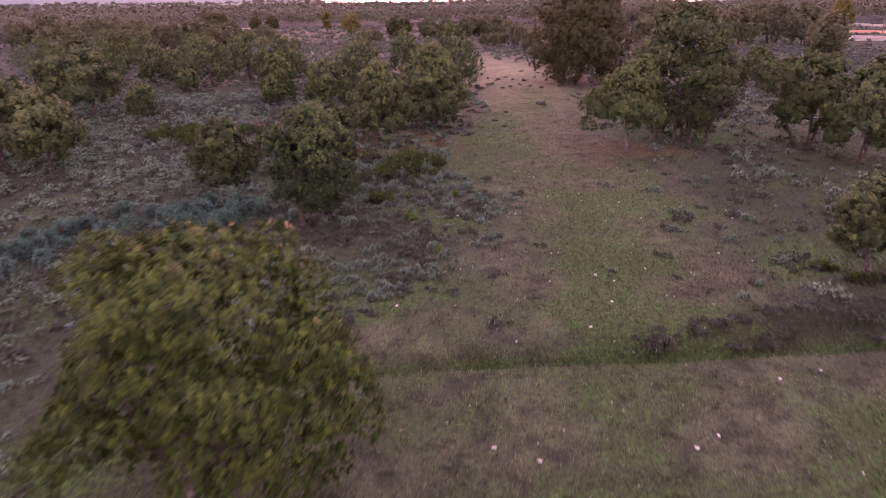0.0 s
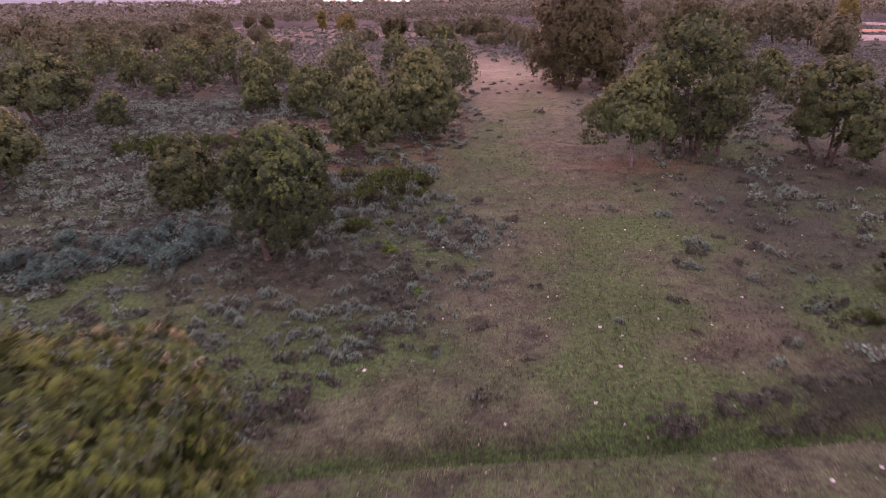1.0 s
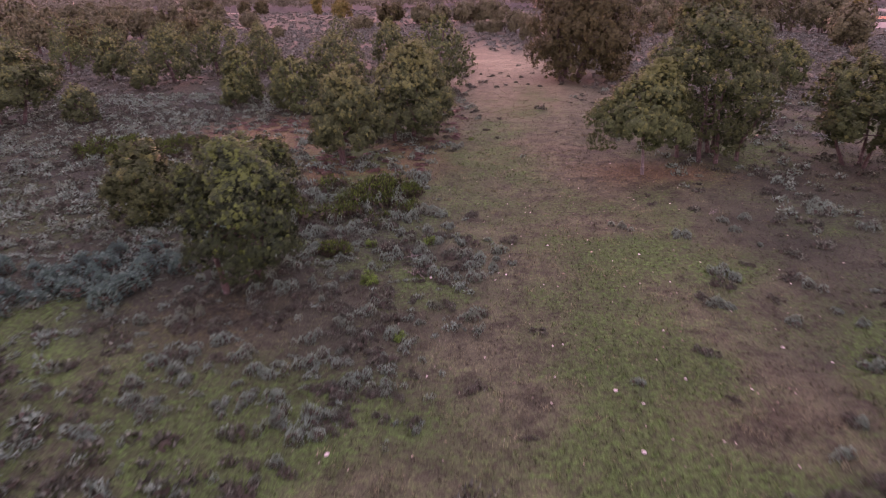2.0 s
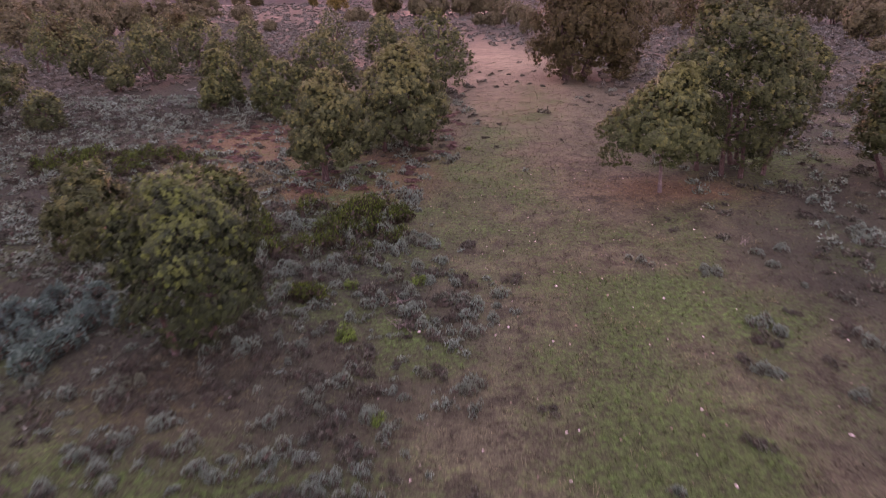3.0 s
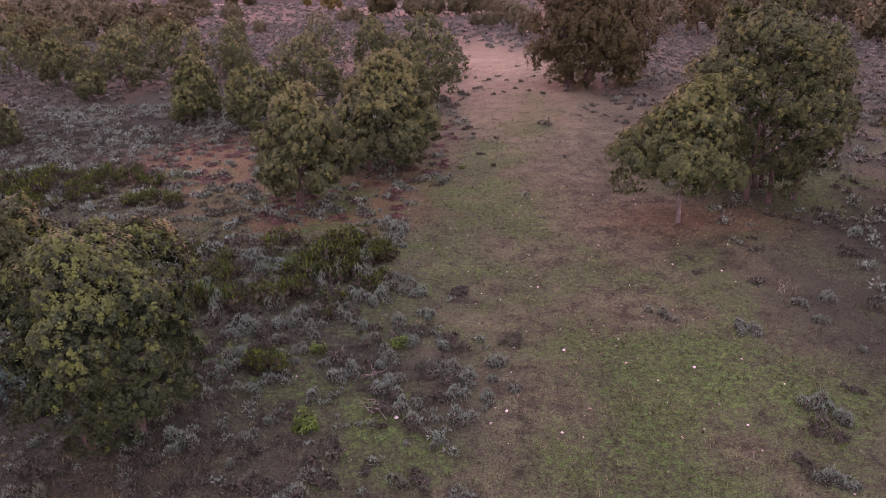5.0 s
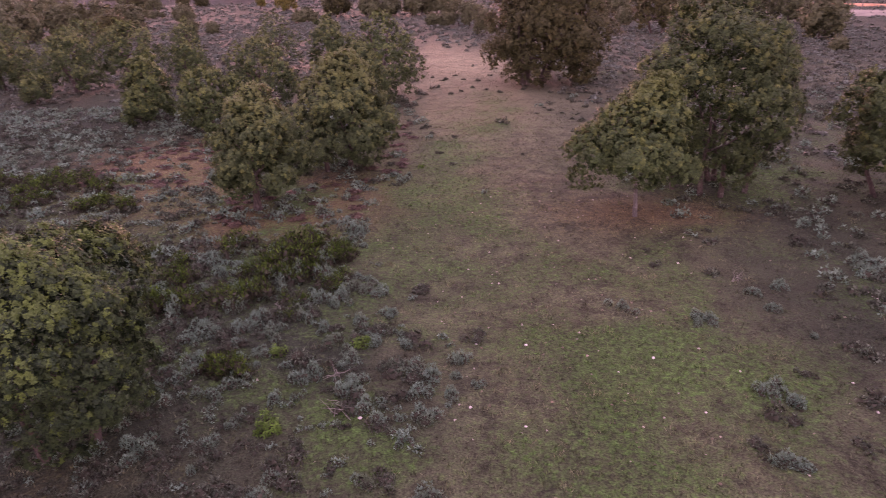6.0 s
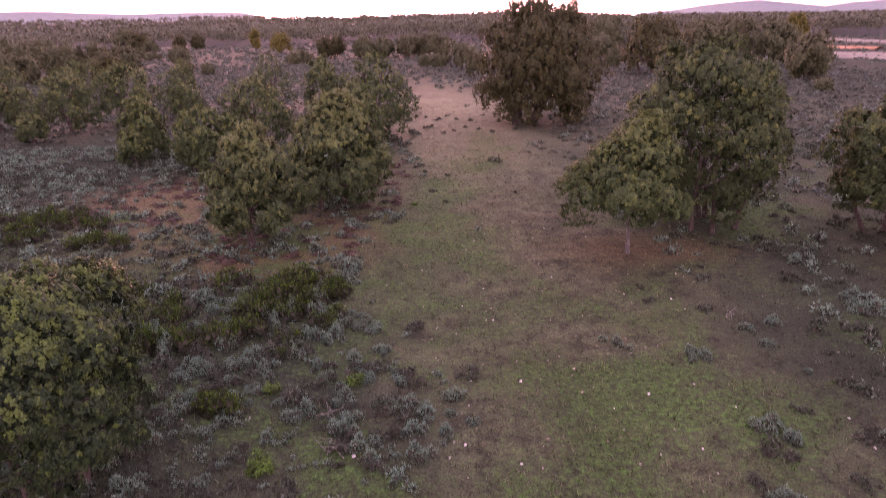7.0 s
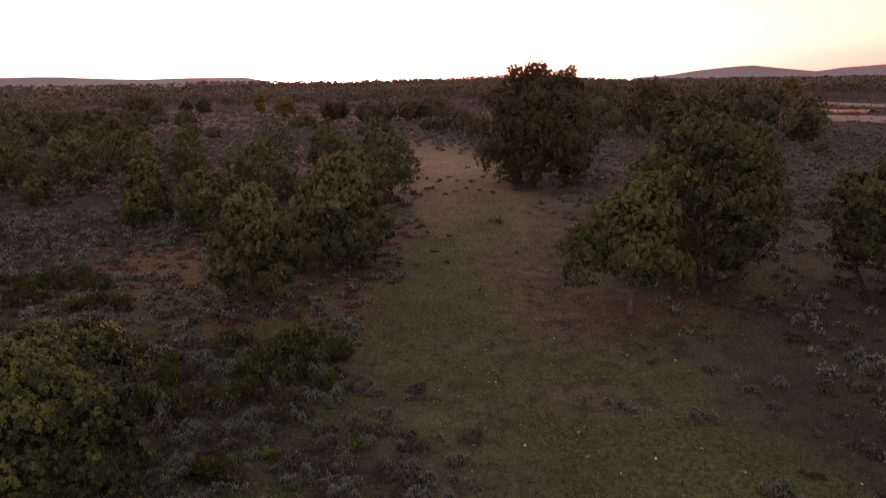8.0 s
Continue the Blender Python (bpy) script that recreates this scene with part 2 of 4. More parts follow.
HILL_EL = (-0.2, -0.22, -0.20, -0.35, -0.66, -0.58, -0.72, -1.9, -2.4, -1.50, -1.34, -1.00, -0.94, -0.72, -0.92, -1.26, -1.02, -0.84, -0.9)


# where the woods begin: bearings and distances
WOOD_AZ = (-46, -34, -29, -24, -19, -14, -9, -3, 5, 13, 19, 25, 30, 46)
WOOD_R = (290, 320, 400, 430, 430, 380, 325, 340, 300, 240, 320, 390, 365, 340)


def wood_edge(x, y):
    return np.interp(np.degrees(np.arctan2(x, np.maximum(y, 1.0))), WOOD_AZ, WOOD_R) + 50 * (value_noise(x, y, 70, 25) - 0.5)


def terrain(x, y):
    """Height of the ground: nearly level heath, a ditch, a long fall to the woods and far hills."""
    x, y = np.asarray(x, float), np.asarray(y, float)
    r = np.hypot(x, y)
    near = 1 - step(60, 160, r)
    z = near * (0.30 * (value_noise(x, y, 9, 1) - 0.5) + 0.14 * (value_noise(x, y, 2.2, 2) - 0.5) + 0.05 * (value_noise(x, y, 0.8, 3) - 0.5))
    d = y - ditch_y(x)
    ends = step(-14, -5, x) * (1 - step(30, 40, x))
    rise = 0.25 + 0.75 * step(2, 14, x)
    z += ends * (-0.55 * np.exp(-(d / 0.42) ** 2) + rise * step(0.1, 0.9, d) * (1 - step(2.0, 9, d)) + 0.10 * step(0.2, 1.3, -d) * (1 - step(2, 7, -d)))
    z -= 0.025 * np.clip(r - 85, 0, 1000)
    z += 2.0 * (value_noise(x, y, 140, 4) - 0.5) * step(200, 500, r)
    az = np.degrees(np.arctan2(x, np.maximum(y, 1.0)))
    wood_line = 6 + 1700 * np.tan(np.radians(np.interp(az, LINE_AZ, LINE_EL)))
    z += step(900, 1700, r) * (wood_line - z) + 3.0 * (value_noise(x, y, 260, 5) - 0.5) * step(600, 1200, r)
    z -= 0.02 * np.clip(r - 1700, 0, 3000)
    hills = 13 + 3600 * np.tan(np.radians(np.interp(az, HILL_AZ, HILL_EL)))
    z += step(2300, 3600, r) * (hills + 9 * (value_noise(x, y, 330, 6) - 0.5) - z)
    return z - 0.09 * np.clip(r - 3650, 0, 9000)


EDGE_Y = (-40, 0, 1.2, 5, 8.4, 12.8, 19.5, 23, 29, 39, 50, 57, 80, 96, 135, 200)
EDGE_L = (-9, -6, -4.9, -3.5, -1.3, 0.6, 1.8, 1.2, -3.0, -4.2, -3.2, -1.5, 0, -1.2, -4.4, -10)
EDGE_R = (14, 13, 11, 9, 8.5, 8.5, 8.5, 9, 10.5, 12, 11, 11, 8, 6.5, 4, 0)


def glade(x, y):
    """1 on the open grass between the shrubs, 0 in the heath."""
    w = 4.0 * (soft_noise(x, y, 4.5, 7) - 0.5)
    return step(-3.0, 1.3, x + w - np.interp(y, EDGE_Y, EDGE_L)) * (1 - step(-2.0, 6.0, x + w - np.interp(y, EDGE_Y, EDGE_R)))


def spot(x, y, cx, cy, rx, ry):
    return np.exp(-((x - cx) / rx) ** 2 - ((y - cy) / ry) ** 2)


def cover(x, y):
    """Fresh grass, red bracken litter, bare shrub soil and open ground (against woods) at a spot."""
    x, y = np.asarray(x, float), np.asarray(y, float)
    r = np.hypot(x, y)
    g = glade(x, y)
    x0, y0, x, y = x, y, x + 4.0 * (soft_noise(x, y, 3.3, 15) - 0.5), y + 9.0 * (soft_noise(x, y, 4.5, 19) - 0.5)
    way = np.interp(y, (0, 9, 17, 27, 36, 48, 60, 80), (4.5, 5, 5, 1.2, 0.6, 0.2, 3.8, 5))
    wide = np.interp(y, (0, 9, 17, 22, 27, 60, 80), (1.6, 2.8, 4.2, 4.4, 4.8, 4.6, 2.5))
    green = np.interp(y, (2, 11, 18, 26), (1.0, 0.80, 0.45, 0.72)) * np.exp(-((x - way) / wide) ** 2) * (1 - step(55, 85, y)) * step(-1, 2.5, y)
    green = green + 0.5 * spot(x, y, 6.5, 10, 2.2, 8) + 0.18 * spot(x, y, 9, 20, 5, 10) + 0.15 * spot(x, y, 7, 13, 6, 6) + 0.85 * spot(x, y, 16.5, 79, 4, 3.5) + 0.5 * spot(x, y, 20.5, 42, 3, 2.5) + 0.55 * spot(x, y, -2.2, 21, 1.2, 1.6)
    x, y = x0, y0
    d = y - ditch_y(x)
    green = green + 2.2 * np.exp(-((d + 0.12) / 0.36) ** 2) * step(-9, -5, x) + 0.75 * spot(x, y, -15, 10, 5, 4) + 0.8 * spot(x, y, -12.5, 5.5, 6.5, 4.5) + 0.4 * spot(x, y, -4, 7, 5, 5) + 0.45 * spot(x, y, 0, 3.5, 4.5, 2.5) + 0.3 * spot(x, y, 5, -5, 8, 3)
    green = green + 0.55 * step(0.55, 0.85, soft_noise(x, y, 6, 12)) * (1 - step(40, 60, y)) * np.where((d > -0.4) & (d < 3), 0.0, 1.0)
    green = green + 0.42 * (1 - g) * step(0.35, 0.7, soft_noise(x, y, 7, 14)) * (1 - step(35, 60, y))
    green = green * (0.25 + 1.2 * soft_noise(x, y, 2.5, 8)) * np.where(d < -0.6, 0.75, 1.0)
    red = 1.0 * spot(x, y, -18, 47, 7, 9) + 0.85 * spot(x, y, -8, 38.5, 7, 6) + 0.8 * spot(x, y, 12, 35.5, 5.5, 3) + 0.4 * spot(x, y, -9, 34.5, 4, 2.5) + 0.35 * spot(x, y, -3, 52, 2.5, 10)
    red = red + 0.25 * spot(x, y, -11, 14, 4, 3)
    soil = (1 - g) * (0.34 + 0.55 * soft_noise(x, y, 4, 9)) * (1 - step(70, 160, r) * 0.15) + 0.9 * step(0.25, 0.6, d) * (1 - step(1.2, 2.0, d)) * step(0, 6, x)
    soil = soil + 0.7 * spot(x, y, -21, 18, 7, 5) + 0.8 * spot(x, y, -8, 26, 3.6, 5) + 0.55 * spot(x, y, 17, 40, 4, 3.5) + 0.6 * spot(x, y, 11, 75, 6, 4)
    open_ground = 1 - step(-45, 25, r - wood_edge(x, y))
    # last term: darker dry ground on the right, lens vignetting put into it too
    soil = soil + 0.6 * step(85, 130, r) * (1 - g) + 0.35 * step(12, 22, -x) + 0.45 * step(8, 22, x) * (1 - step(26, 44, y)) * step(0.5, 2, d)
    soil = soil * np.where(x > 8, 0.72 + 0.28 * step(38, 55, y), 1.0)
    green = green + 0.45 * step(0.4, 0.8, soft_noise(x, y, 4, 16)) * step(0.8, 3, -d) + 0.3 * step(8, 12, x) * step(0.35, 0.75, soft_noise(x, y, 3, 18)) * (1 - step(45, 60, y))
    return np.stack([np.clip(green, 0, 1), np.clip(red, 0, 1), np.clip(soil, 0, 1), open_ground], -1)


# ---- mesh helpers ----
def raw_mesh(name, verts, faces, material, attribute=None, smooth=False):
    """A mesh from arrays of corners and of faces that all have the same number of corners."""
    verts, faces = np.asarray(verts, np.float32), np.asarray(faces, np.int32)
    me = bpy.data.meshes.new(name)
    k = faces.shape[1]
    me.vertices.add(len(verts))
    me.vertices.foreach_set("co", verts.ravel())
    me.loops.add(faces.size)
    me.loops.foreach_set("vertex_index", faces.ravel())
    me.polygons.add(len(faces))
    me.polygons.foreach_set("loop_start", np.arange(0, faces.size, k, dtype=np.int32))
    if attribute is not None:
        at = me.attributes.new("cover", "FLOAT_COLOR", "POINT")
        at.data.foreach_set("color", np.asarray(attribute, np.float32).ravel())
    me.update(calc_edges=True)
    me.validate()
    if smooth:
        me.shade_smooth()
    me.materials.append(material)
    return me


def unit(v):
    return v / np.maximum(np.linalg.norm(v, axis=-1, keepdims=True), 1e-9)


def leaf_quads(centre, normal, length, width, rng):
    """A folded diamond for each centre: corners (n, 4, 3)."""
    n = len(centre)
    normal = unit(normal)
    along = unit(np.cross(normal, rng.normal(size=(n, 3))))
    side = np.cross(normal, along)
    length, width = np.broadcast_to(length, (n,))[:, None], np.broadcast_to(width, (n,))[:, None]
    tip = -normal * length * 0.12
    return np.stack([centre - along * length / 2 + tip, centre + side * width / 2, centre + along * length / 2 + tip, centre - side * width / 2], 1)


def from_quads(name, q, material, attribute=None):
    """A mesh of loose faces, given as their corners (n, 3 or 4, 3)."""
    return raw_mesh(name, q.reshape(-1, 3), np.arange(q.shape[0] * q.shape[1]).reshape(-1, q.shape[1]), material, attribute)


def tube(points, radii, sides=7):
    """A tapered round limb along points: corners and four-cornered faces."""
    p = np.asarray(points, float)
    t = unit(np.gradient(p, axis=0))
    a = unit(np.cross(t, np.array([0.31, 0.95, 0.05])))
    b = np.cross(t, a)
    w = np.linspace(0, 2 * np.pi, sides, endpoint=False)
    ring = a[:, None] * np.cos(w)[None, :, None] + b[:, None] * np.sin(w)[None, :, None]
    v = (p[:, None] + ring * np.asarray(radii)[:, None, None]).reshape(-1, 3)
    i, j = np.meshgrid(np.arange(len(p) - 1), np.arange(sides), indexing="ij")
    i, j = i.ravel(), j.ravel()
    k = (j + 1) % sides
    return v, np.stack([i * sides + j, i * sides + k, (i + 1) * sides + k, (i + 1) * sides + j], -1)


def part(name, me, parent, label=""):
    ob = new(name, me)
    ob.parent = parent
    if label:
        tagged(ob, label)
    return ob


# ---- trees ----
def profile(t, belly, base, point):
    """Outline of a crown: its half width, as a share, at the share t of its height."""
    up, down = np.clip((t - belly) / (1 - belly), 0, 1), np.clip((belly - t) / belly, 0, 1)
    return np.where(t > belly, (1 - up ** point) ** 0.6, base + (1 - base) * np.sqrt(1 - down ** 2))


def lobes_of(w, h, low, rng, count, lean=0.0, belly=0.35, base=0.55, point=1.8, bough=1.0):
    """Leaf masses of a crown of that width between the heights low and h: boughs on its outline, each a cluster of smaller ones."""
    a, tall = w / 2, h - low
    out = []
    for t in (0.3, 0.5, 0.7):
        out.append((lean * (t - 0.4), 0, low + t * tall, 0.62 * min(a * float(profile(t, belly, base, point)), tall * 0.4)))
    spread = np.linspace(0.02, 0.98, 60)
    share = np.cumsum(profile(spread, belly, base, point) + 0.25)
    for k in range(count):
        t = float(np.interp((k + rng.random()) / count * share[-1], share, spread))
        p = float(profile(t, belly, base, point))
        r = min(a, tall * 0.6) * rng.uniform(0.20, 0.40) * bough * (0.65 + 0.35 * p)
        ang = k * 2.39996 + rng.normal() * 0.35
        d = max(p * a - 0.75 * r, 0) * rng.uniform(0.66, 1.14)
        x, y = math.cos(ang) * d + lean * (t - 0.4), math.sin(ang) * d
        z = low + min(max(t * tall * rng.uniform(0.93, 1.05), 0.6 * r), tall - 0.9 * r)
        out.append((x, y, z, r * 0.72))
        for _ in range(7):
            q = unit(rng.normal(size=3) + np.array([math.cos(ang) * 0.5 * p, math.sin(ang) * 0.5 * p, 0.45]))
            m = r * rng.uniform(0.34, 0.58)
            out.append((x + q[0] * r * 0.75, y + q[1] * r * 0.75, z + q[2] * r * rng.uniform(0.6, 1.0), m))
    m = np.array(out)
    reach = np.percentile(np.hypot(m[:, 0], m[:, 1]) + m[:, 3], 95)
    m[:, :2] *= a / reach
    high, deep = (m[:, 2] + m[:, 3]).max(), (m[:, 2] - m[:, 3]).min()
    m[:, 2] = low + (m[:, 2] - deep) * (h - low) / (high - deep)
    return m


def crown_leaves(lobes, count, length, width, rng, inner=0.09, lit_yellow=0.25):
    """Leaves in bunches over the outside of the masses, with a thinner filling; and of each its yellow tint, part
    yellowing, part painted light on the crown's top.
    """
    bunch = 24 if length < 0.2 else 14
    spread = length * (0.95 if bunch > 20 else 1.05)
    n = count // bunch * 5
    pick = rng.choice(len(lobes), n, p=lobes[:, 3] ** 2 / np.sum(lobes[:, 3] ** 2))
    d = unit(rng.normal(size=(n, 3)))
    d[:, 2] = np.where(d[:, 2] < -0.28, -d[:, 2], d[:, 2])
    p = lobes[pick, :3] + d * (lobes[pick, 3] * (0.80 + 0.26 * rng.random(n) ** 2.0))[:, None]
    keep = np.zeros(0, int)
    for k in range(0, n, 4000):
        gap = np.linalg.norm(p[k:k + 4000, None] - lobes[None, :, :3], axis=-1) / lobes[None, :, 3]
        gap[np.arange(len(gap)), pick[k:k + 4000]] = 9
        keep = np.append(keep, k + np.flatnonzero(gap.min(1) > 0.90))
    keep = keep[: count // bunch]
    p, d = p[keep], d[keep]
    middle, half = lobes[:, :3].mean(0), np.array([lobes[:, 0].std(), lobes[:, 1].std(), lobes[:, 2].std() * 1.1])
    outward = unit((p - middle) / half)
    tight = rng.uniform(0.45, 1.0, (len(p), 1, 1)) * np.where(rng.random((len(p), 1, 1)) < 0.15, 1.7, 1.0)
    axis_way = unit(d * 0.7 + np.array([0, 0, 0.7]) + rng.normal(size=d.shape) * 0.25)
    along = rng.random((len(p), bunch, 1)) ** 0.8
    pts = p[:, None] + axis_way[:, None] * along * spread * 1.9 * tight + rng.normal(size=(len(p), bunch, 3)) * spread * tight * (0.95 - 0.65 * along)
    nor = outward[:, None] * 0.8 + d[:, None] * 1.0 + rng.normal(size=pts.shape) * 0.42
    pts, nor = pts.reshape(-1, 3), nor.reshape(-1, 3)
    # upper bunches yellower more often: yellowing, and top light put into the leaf colour
    lift = np.clip((p[:, 2] - lobes[:, 2].min()) / np.ptp(lobes[:, 2]), 0, 1)
    tint = np.where(rng.random(len(p)) < lit_yellow * 2.4 * lift ** 1.8, rng.uniform(0.45, 1.0, len(p)), rng.uniform(0, 0.2, len(p)))
    m = int(count * inner)
    pick = rng.integers(0, len(lobes), m)
    pi = lobes[pick, :3] + unit(rng.normal(size=(m, 3))) * (lobes[pick, 3] * rng.uniform(0.0, 0.55, m))[:, None]
    pts, nor = np.concatenate([pts, pi]), np.concatenate([nor, unit((pi - middle) / half) + rng.normal(size=(m, 3)) * 0.5])
    tint = np.concatenate([np.repeat(tint, bunch), np.zeros(m)])
    k = rng.uniform(0.7, 1.25, len(pts))
    k[-m:] *= 1.7
    q = leaf_quads(pts, nor, length * k, width * k, rng)
    q = q[:, [0, 1, 3]] + (q[:, 2:3] - q[:, 0:1]) * np.array([0.0, 0.55, 0.55])[None, :, None]
    return q, np.repeat(np.stack([tint] * 4, -1), 3, axis=0)


def oak(name, x, y, h, w, seed, leaves, leaf, material, label, low=0.22, stems=1, lobes=22, lean=0.0, off=0.0,
        belly=0.35, base=0.55, point=1.8, bough=1.0, lit_yellow=0.25, category="tree", group="oaks of the heath", thick=None, fill=0.16, bark=None):
    """An oak: stems with limbs, and a crown of leaf bunches. w: width of the crown; off: its shift along x."""
    rng = np.random.default_rng(seed)
    tree = new(name)
    tree.location = (x, y, float(terrain(x, y)))
    tagged(tree, label, category, group)
    low = h * low
    masses = lobes_of(w, h, low, rng, lobes, lean, belly, base, point, bough)
    masses[:, 0] += off
    r0 = thick or 0.018 * h + 0.02 * w / stems
    tops = []
    for k in range(stems):
        a = 2 * np.pi * k / stems + rng.random()
        foot = np.array([math.cos(a), math.sin(a), 0]) * (0.0 if stems == 1 else (0.11 if stems < 5 else 0.2) * w * rng.uniform(0.5, 1.2))
        head = np.array([off * 0.7, 0, low + (h - low) * 0.5]) + foot * (1.9 if stems < 5 else 1.2) + rng.normal(size=3) * 0.1 * w * np.array([0.5, 0.5, 0])
        s = np.linspace(0, 1, 7)[:, None]
        line = foot + (head - foot) * s + np.sin(s * 5 + rng.random() * 6) * rng.normal(size=3) * 0.035 * h * s * np.array([1, 1, 0])
        line[0, 2] = -0.25
        rad = r0 * (1 - 0.7 * s[:, 0]) * rng.uniform(0.8, 1.1)
        rad[0] *= 1.2
        v, f = tube(line, rad, 9)
        part("trunk", raw_mesh("trunk", v, f, bark or M_BARK, smooth=True), tree, "grey lichened oak trunk" if k == 0 else "")
        tops.append((line, rad))
    order = rng.permutation(len(masses))[:7]
    for k, m in enumerate(order):
        line, rad = tops[k % stems]
        j = 3 + k % 3
        end = masses[m, :3]
        s = np.linspace(0, 1, 6)[:, None]
        limb = line[j] + (end - line[j]) * s + np.array([0, 0, 1]) * (np.sin(s * np.pi) * -0.10 * np.linalg.norm(end - line[j]))
        v, f = tube(limb, rad[j] * 0.75 * (1 - 0.75 * s[:, 0]), 6)
        part("limb", raw_mesh("limb", v, f, M_BARK, smooth=True), tree)
    leaves_of, tints = crown_leaves(masses, leaves, leaf, leaf * 0.62, rng, fill, lit_yellow)
    part("crown", from_quads("crown", leaves_of, material, tints), tree)
    return tree


# ---- shrubs and small growth ----
def blades(c, way, length, width, rng, out=None):
    """A slim pointed blade for each centre; its face looks along out."""
    way = unit(way)
    out = rng.normal(size=way.shape) if out is None else out + rng.normal(size=way.shape) * 0.45
    side = unit(np.cross(way, out)) * np.broadcast_to(width, (len(c),))[:, None] / 2
    half = way * np.broadcast_to(length, (len(c),))[:, None] / 2
    return np.stack([c - half - side, c - half + side, c + half], 1)


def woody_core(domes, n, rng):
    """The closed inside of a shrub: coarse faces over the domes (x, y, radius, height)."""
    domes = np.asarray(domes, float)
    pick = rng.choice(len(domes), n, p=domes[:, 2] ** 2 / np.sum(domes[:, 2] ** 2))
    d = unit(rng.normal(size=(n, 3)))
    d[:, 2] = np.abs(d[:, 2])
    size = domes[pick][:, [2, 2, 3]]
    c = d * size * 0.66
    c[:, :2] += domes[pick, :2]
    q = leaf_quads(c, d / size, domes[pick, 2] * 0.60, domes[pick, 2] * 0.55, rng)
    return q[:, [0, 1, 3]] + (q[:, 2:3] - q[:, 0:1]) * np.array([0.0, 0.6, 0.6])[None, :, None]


def dome_points(domes, n, rng, low=0.8, high=1.05):
    domes = np.asarray(domes, float)
    pick = rng.choice(len(domes), n, p=domes[:, 2] ** 2 / np.sum(domes[:, 2] ** 2))
    d = unit(rng.normal(size=(n, 3)))
    d[:, 2] = np.abs(d[:, 2])
    c = d * domes[pick][:, [2, 2, 3]] * rng.uniform(low, high, (n, 1))
    c[:, :2] += domes[pick, :2]
    return c, unit(d / domes[pick][:, [2, 2, 3]] * domes[pick, 2:3]), domes[pick]


def shrub_faces(kind, rng):
    """One shrub of about one metre across, as loose leaves round the origin, and how many of the last are its wood."""
    up = np.array([0, 0, 1.0])
    if kind == "lavender":      # soft upright spikes out of several rounded tufts
        domes = [(*(rng.normal(size=2) * 0.21), rng.uniform(0.16, 0.27), rng.uniform(0.26, 0.46)) for _ in range(6)]
        c, d, _ = dome_points(domes, 540, rng, 0.85, 1.05)
        q = blades(c, d * 0.7 + up * 0.9 + rng.normal(size=c.shape) * 0.3, 0.085 * rng.uniform(0.5, 1.4, len(c)), 0.036, rng, d + up * 0.3)
        return np.concatenate([q, woody_core(domes, 70, rng)]), 70
    if kind == "heather":       # low tangled mat of fine twigs
        domes = [(*(rng.normal(size=2) * 0.24), rng.uniform(0.15, 0.28), rng.uniform(0.14, 0.32)) for _ in range(6)]
        c, d, _ = dome_points(domes, 420, rng, 0.8, 1.08)
        q = blades(c, d * 0.8 + up * 0.5 + rng.normal(size=c.shape) * 0.55, 0.085 * rng.uniform(0.5, 1.5, len(c)), 0.032, rng, d + up * 0.2)
        return np.concatenate([q, woody_core(domes, 66, rng)]), 66
    if kind in ("lavender_coarse", "heather_coarse"):
        low, high = (0.26, 0.46) if kind[0] == "l" else (0.16, 0.34)
        domes = [(*(rng.normal(size=2) * 0.2), rng.uniform(0.18, 0.30), rng.uniform(low, high)) for _ in range(4)]
        c, d, _ = dome_points(domes, 66, rng, 0.85, 1.06)
        q = blades(c, d * 0.7 + up * 0.6 + rng.normal(size=c.shape) * 0.35, 0.155 * rng.uniform(0.6, 1.3, len(c)), 0.088, rng, d + up * 0.25)
        return np.concatenate([q, woody_core(domes, 16, rng)]), 16
    if kind == "broom":         # dense upright whips in tufts over brown wood
        domes = [(*(rng.normal(size=2) * 0.28), rng.uniform(0.18, 0.30), rng.uniform(0.36, 0.70)) for _ in range(8)]
        c, d, at = dome_points(domes, 620, rng, 0.75, 1.1)
        q = blades(c, d * 0.75 + up * 0.8 + rng.normal(size=c.shape) * 0.25, 0.12 * rng.uniform(0.6, 1.35, len(c)), 0.036, rng, d + up * 0.25)
        return np.concatenate([q, woody_core(domes, 70, rng)]), 70
    if kind == "bluebush":      # large dense dome of many knobs
        domes = [(0, 0, 0.36, 0.55)] + [(*(unit(rng.normal(size=2)) * rng.uniform(0.15, 0.33)), rng.uniform(0.16, 0.24), rng.uniform(0.40, 0.70)) for _ in range(6)]
        c, d, _ = dome_points(domes, 1000, rng, 0.9, 1.05)
        q = blades(c, d * 0.9 + up * 0.6 + rng.normal(size=c.shape) * 0.25, 0.085 * rng.uniform(0.6, 1.4, len(c)), 0.042, rng, d + up * 0.2)
        return np.concatenate([q, woody_core(domes, 60, rng)]), 60
    if kind in ("grey_scrub", "brown_scrub"):
        n = 24
        d = unit(rng.normal(size=(n, 3)))
        d[:, 2] = np.abs(d[:, 2])
        c = d * np.array([0.42, 0.42, 0.30]) * rng.uniform(0.6, 1.05, (n, 1))
        q = leaf_quads(c, d + np.array([0, 0, 0.2]) + rng.normal(size=(n, 3)) * 0.3, 0.36 * rng.uniform(0.6, 1.3, n), 0.24, rng)
        return q[:, [0, 1, 3]] + (q[:, 2:3] - q[:, 0:1]) * np.array([0.0, 0.55, 0.55])[None, :, None], 0
    if kind == "tussock":       # a tuft of bleached grass
        n = 18
        way = unit(np.concatenate([rng.normal(size=(n, 2)) * 0.45, np.ones((n, 1))], -1))
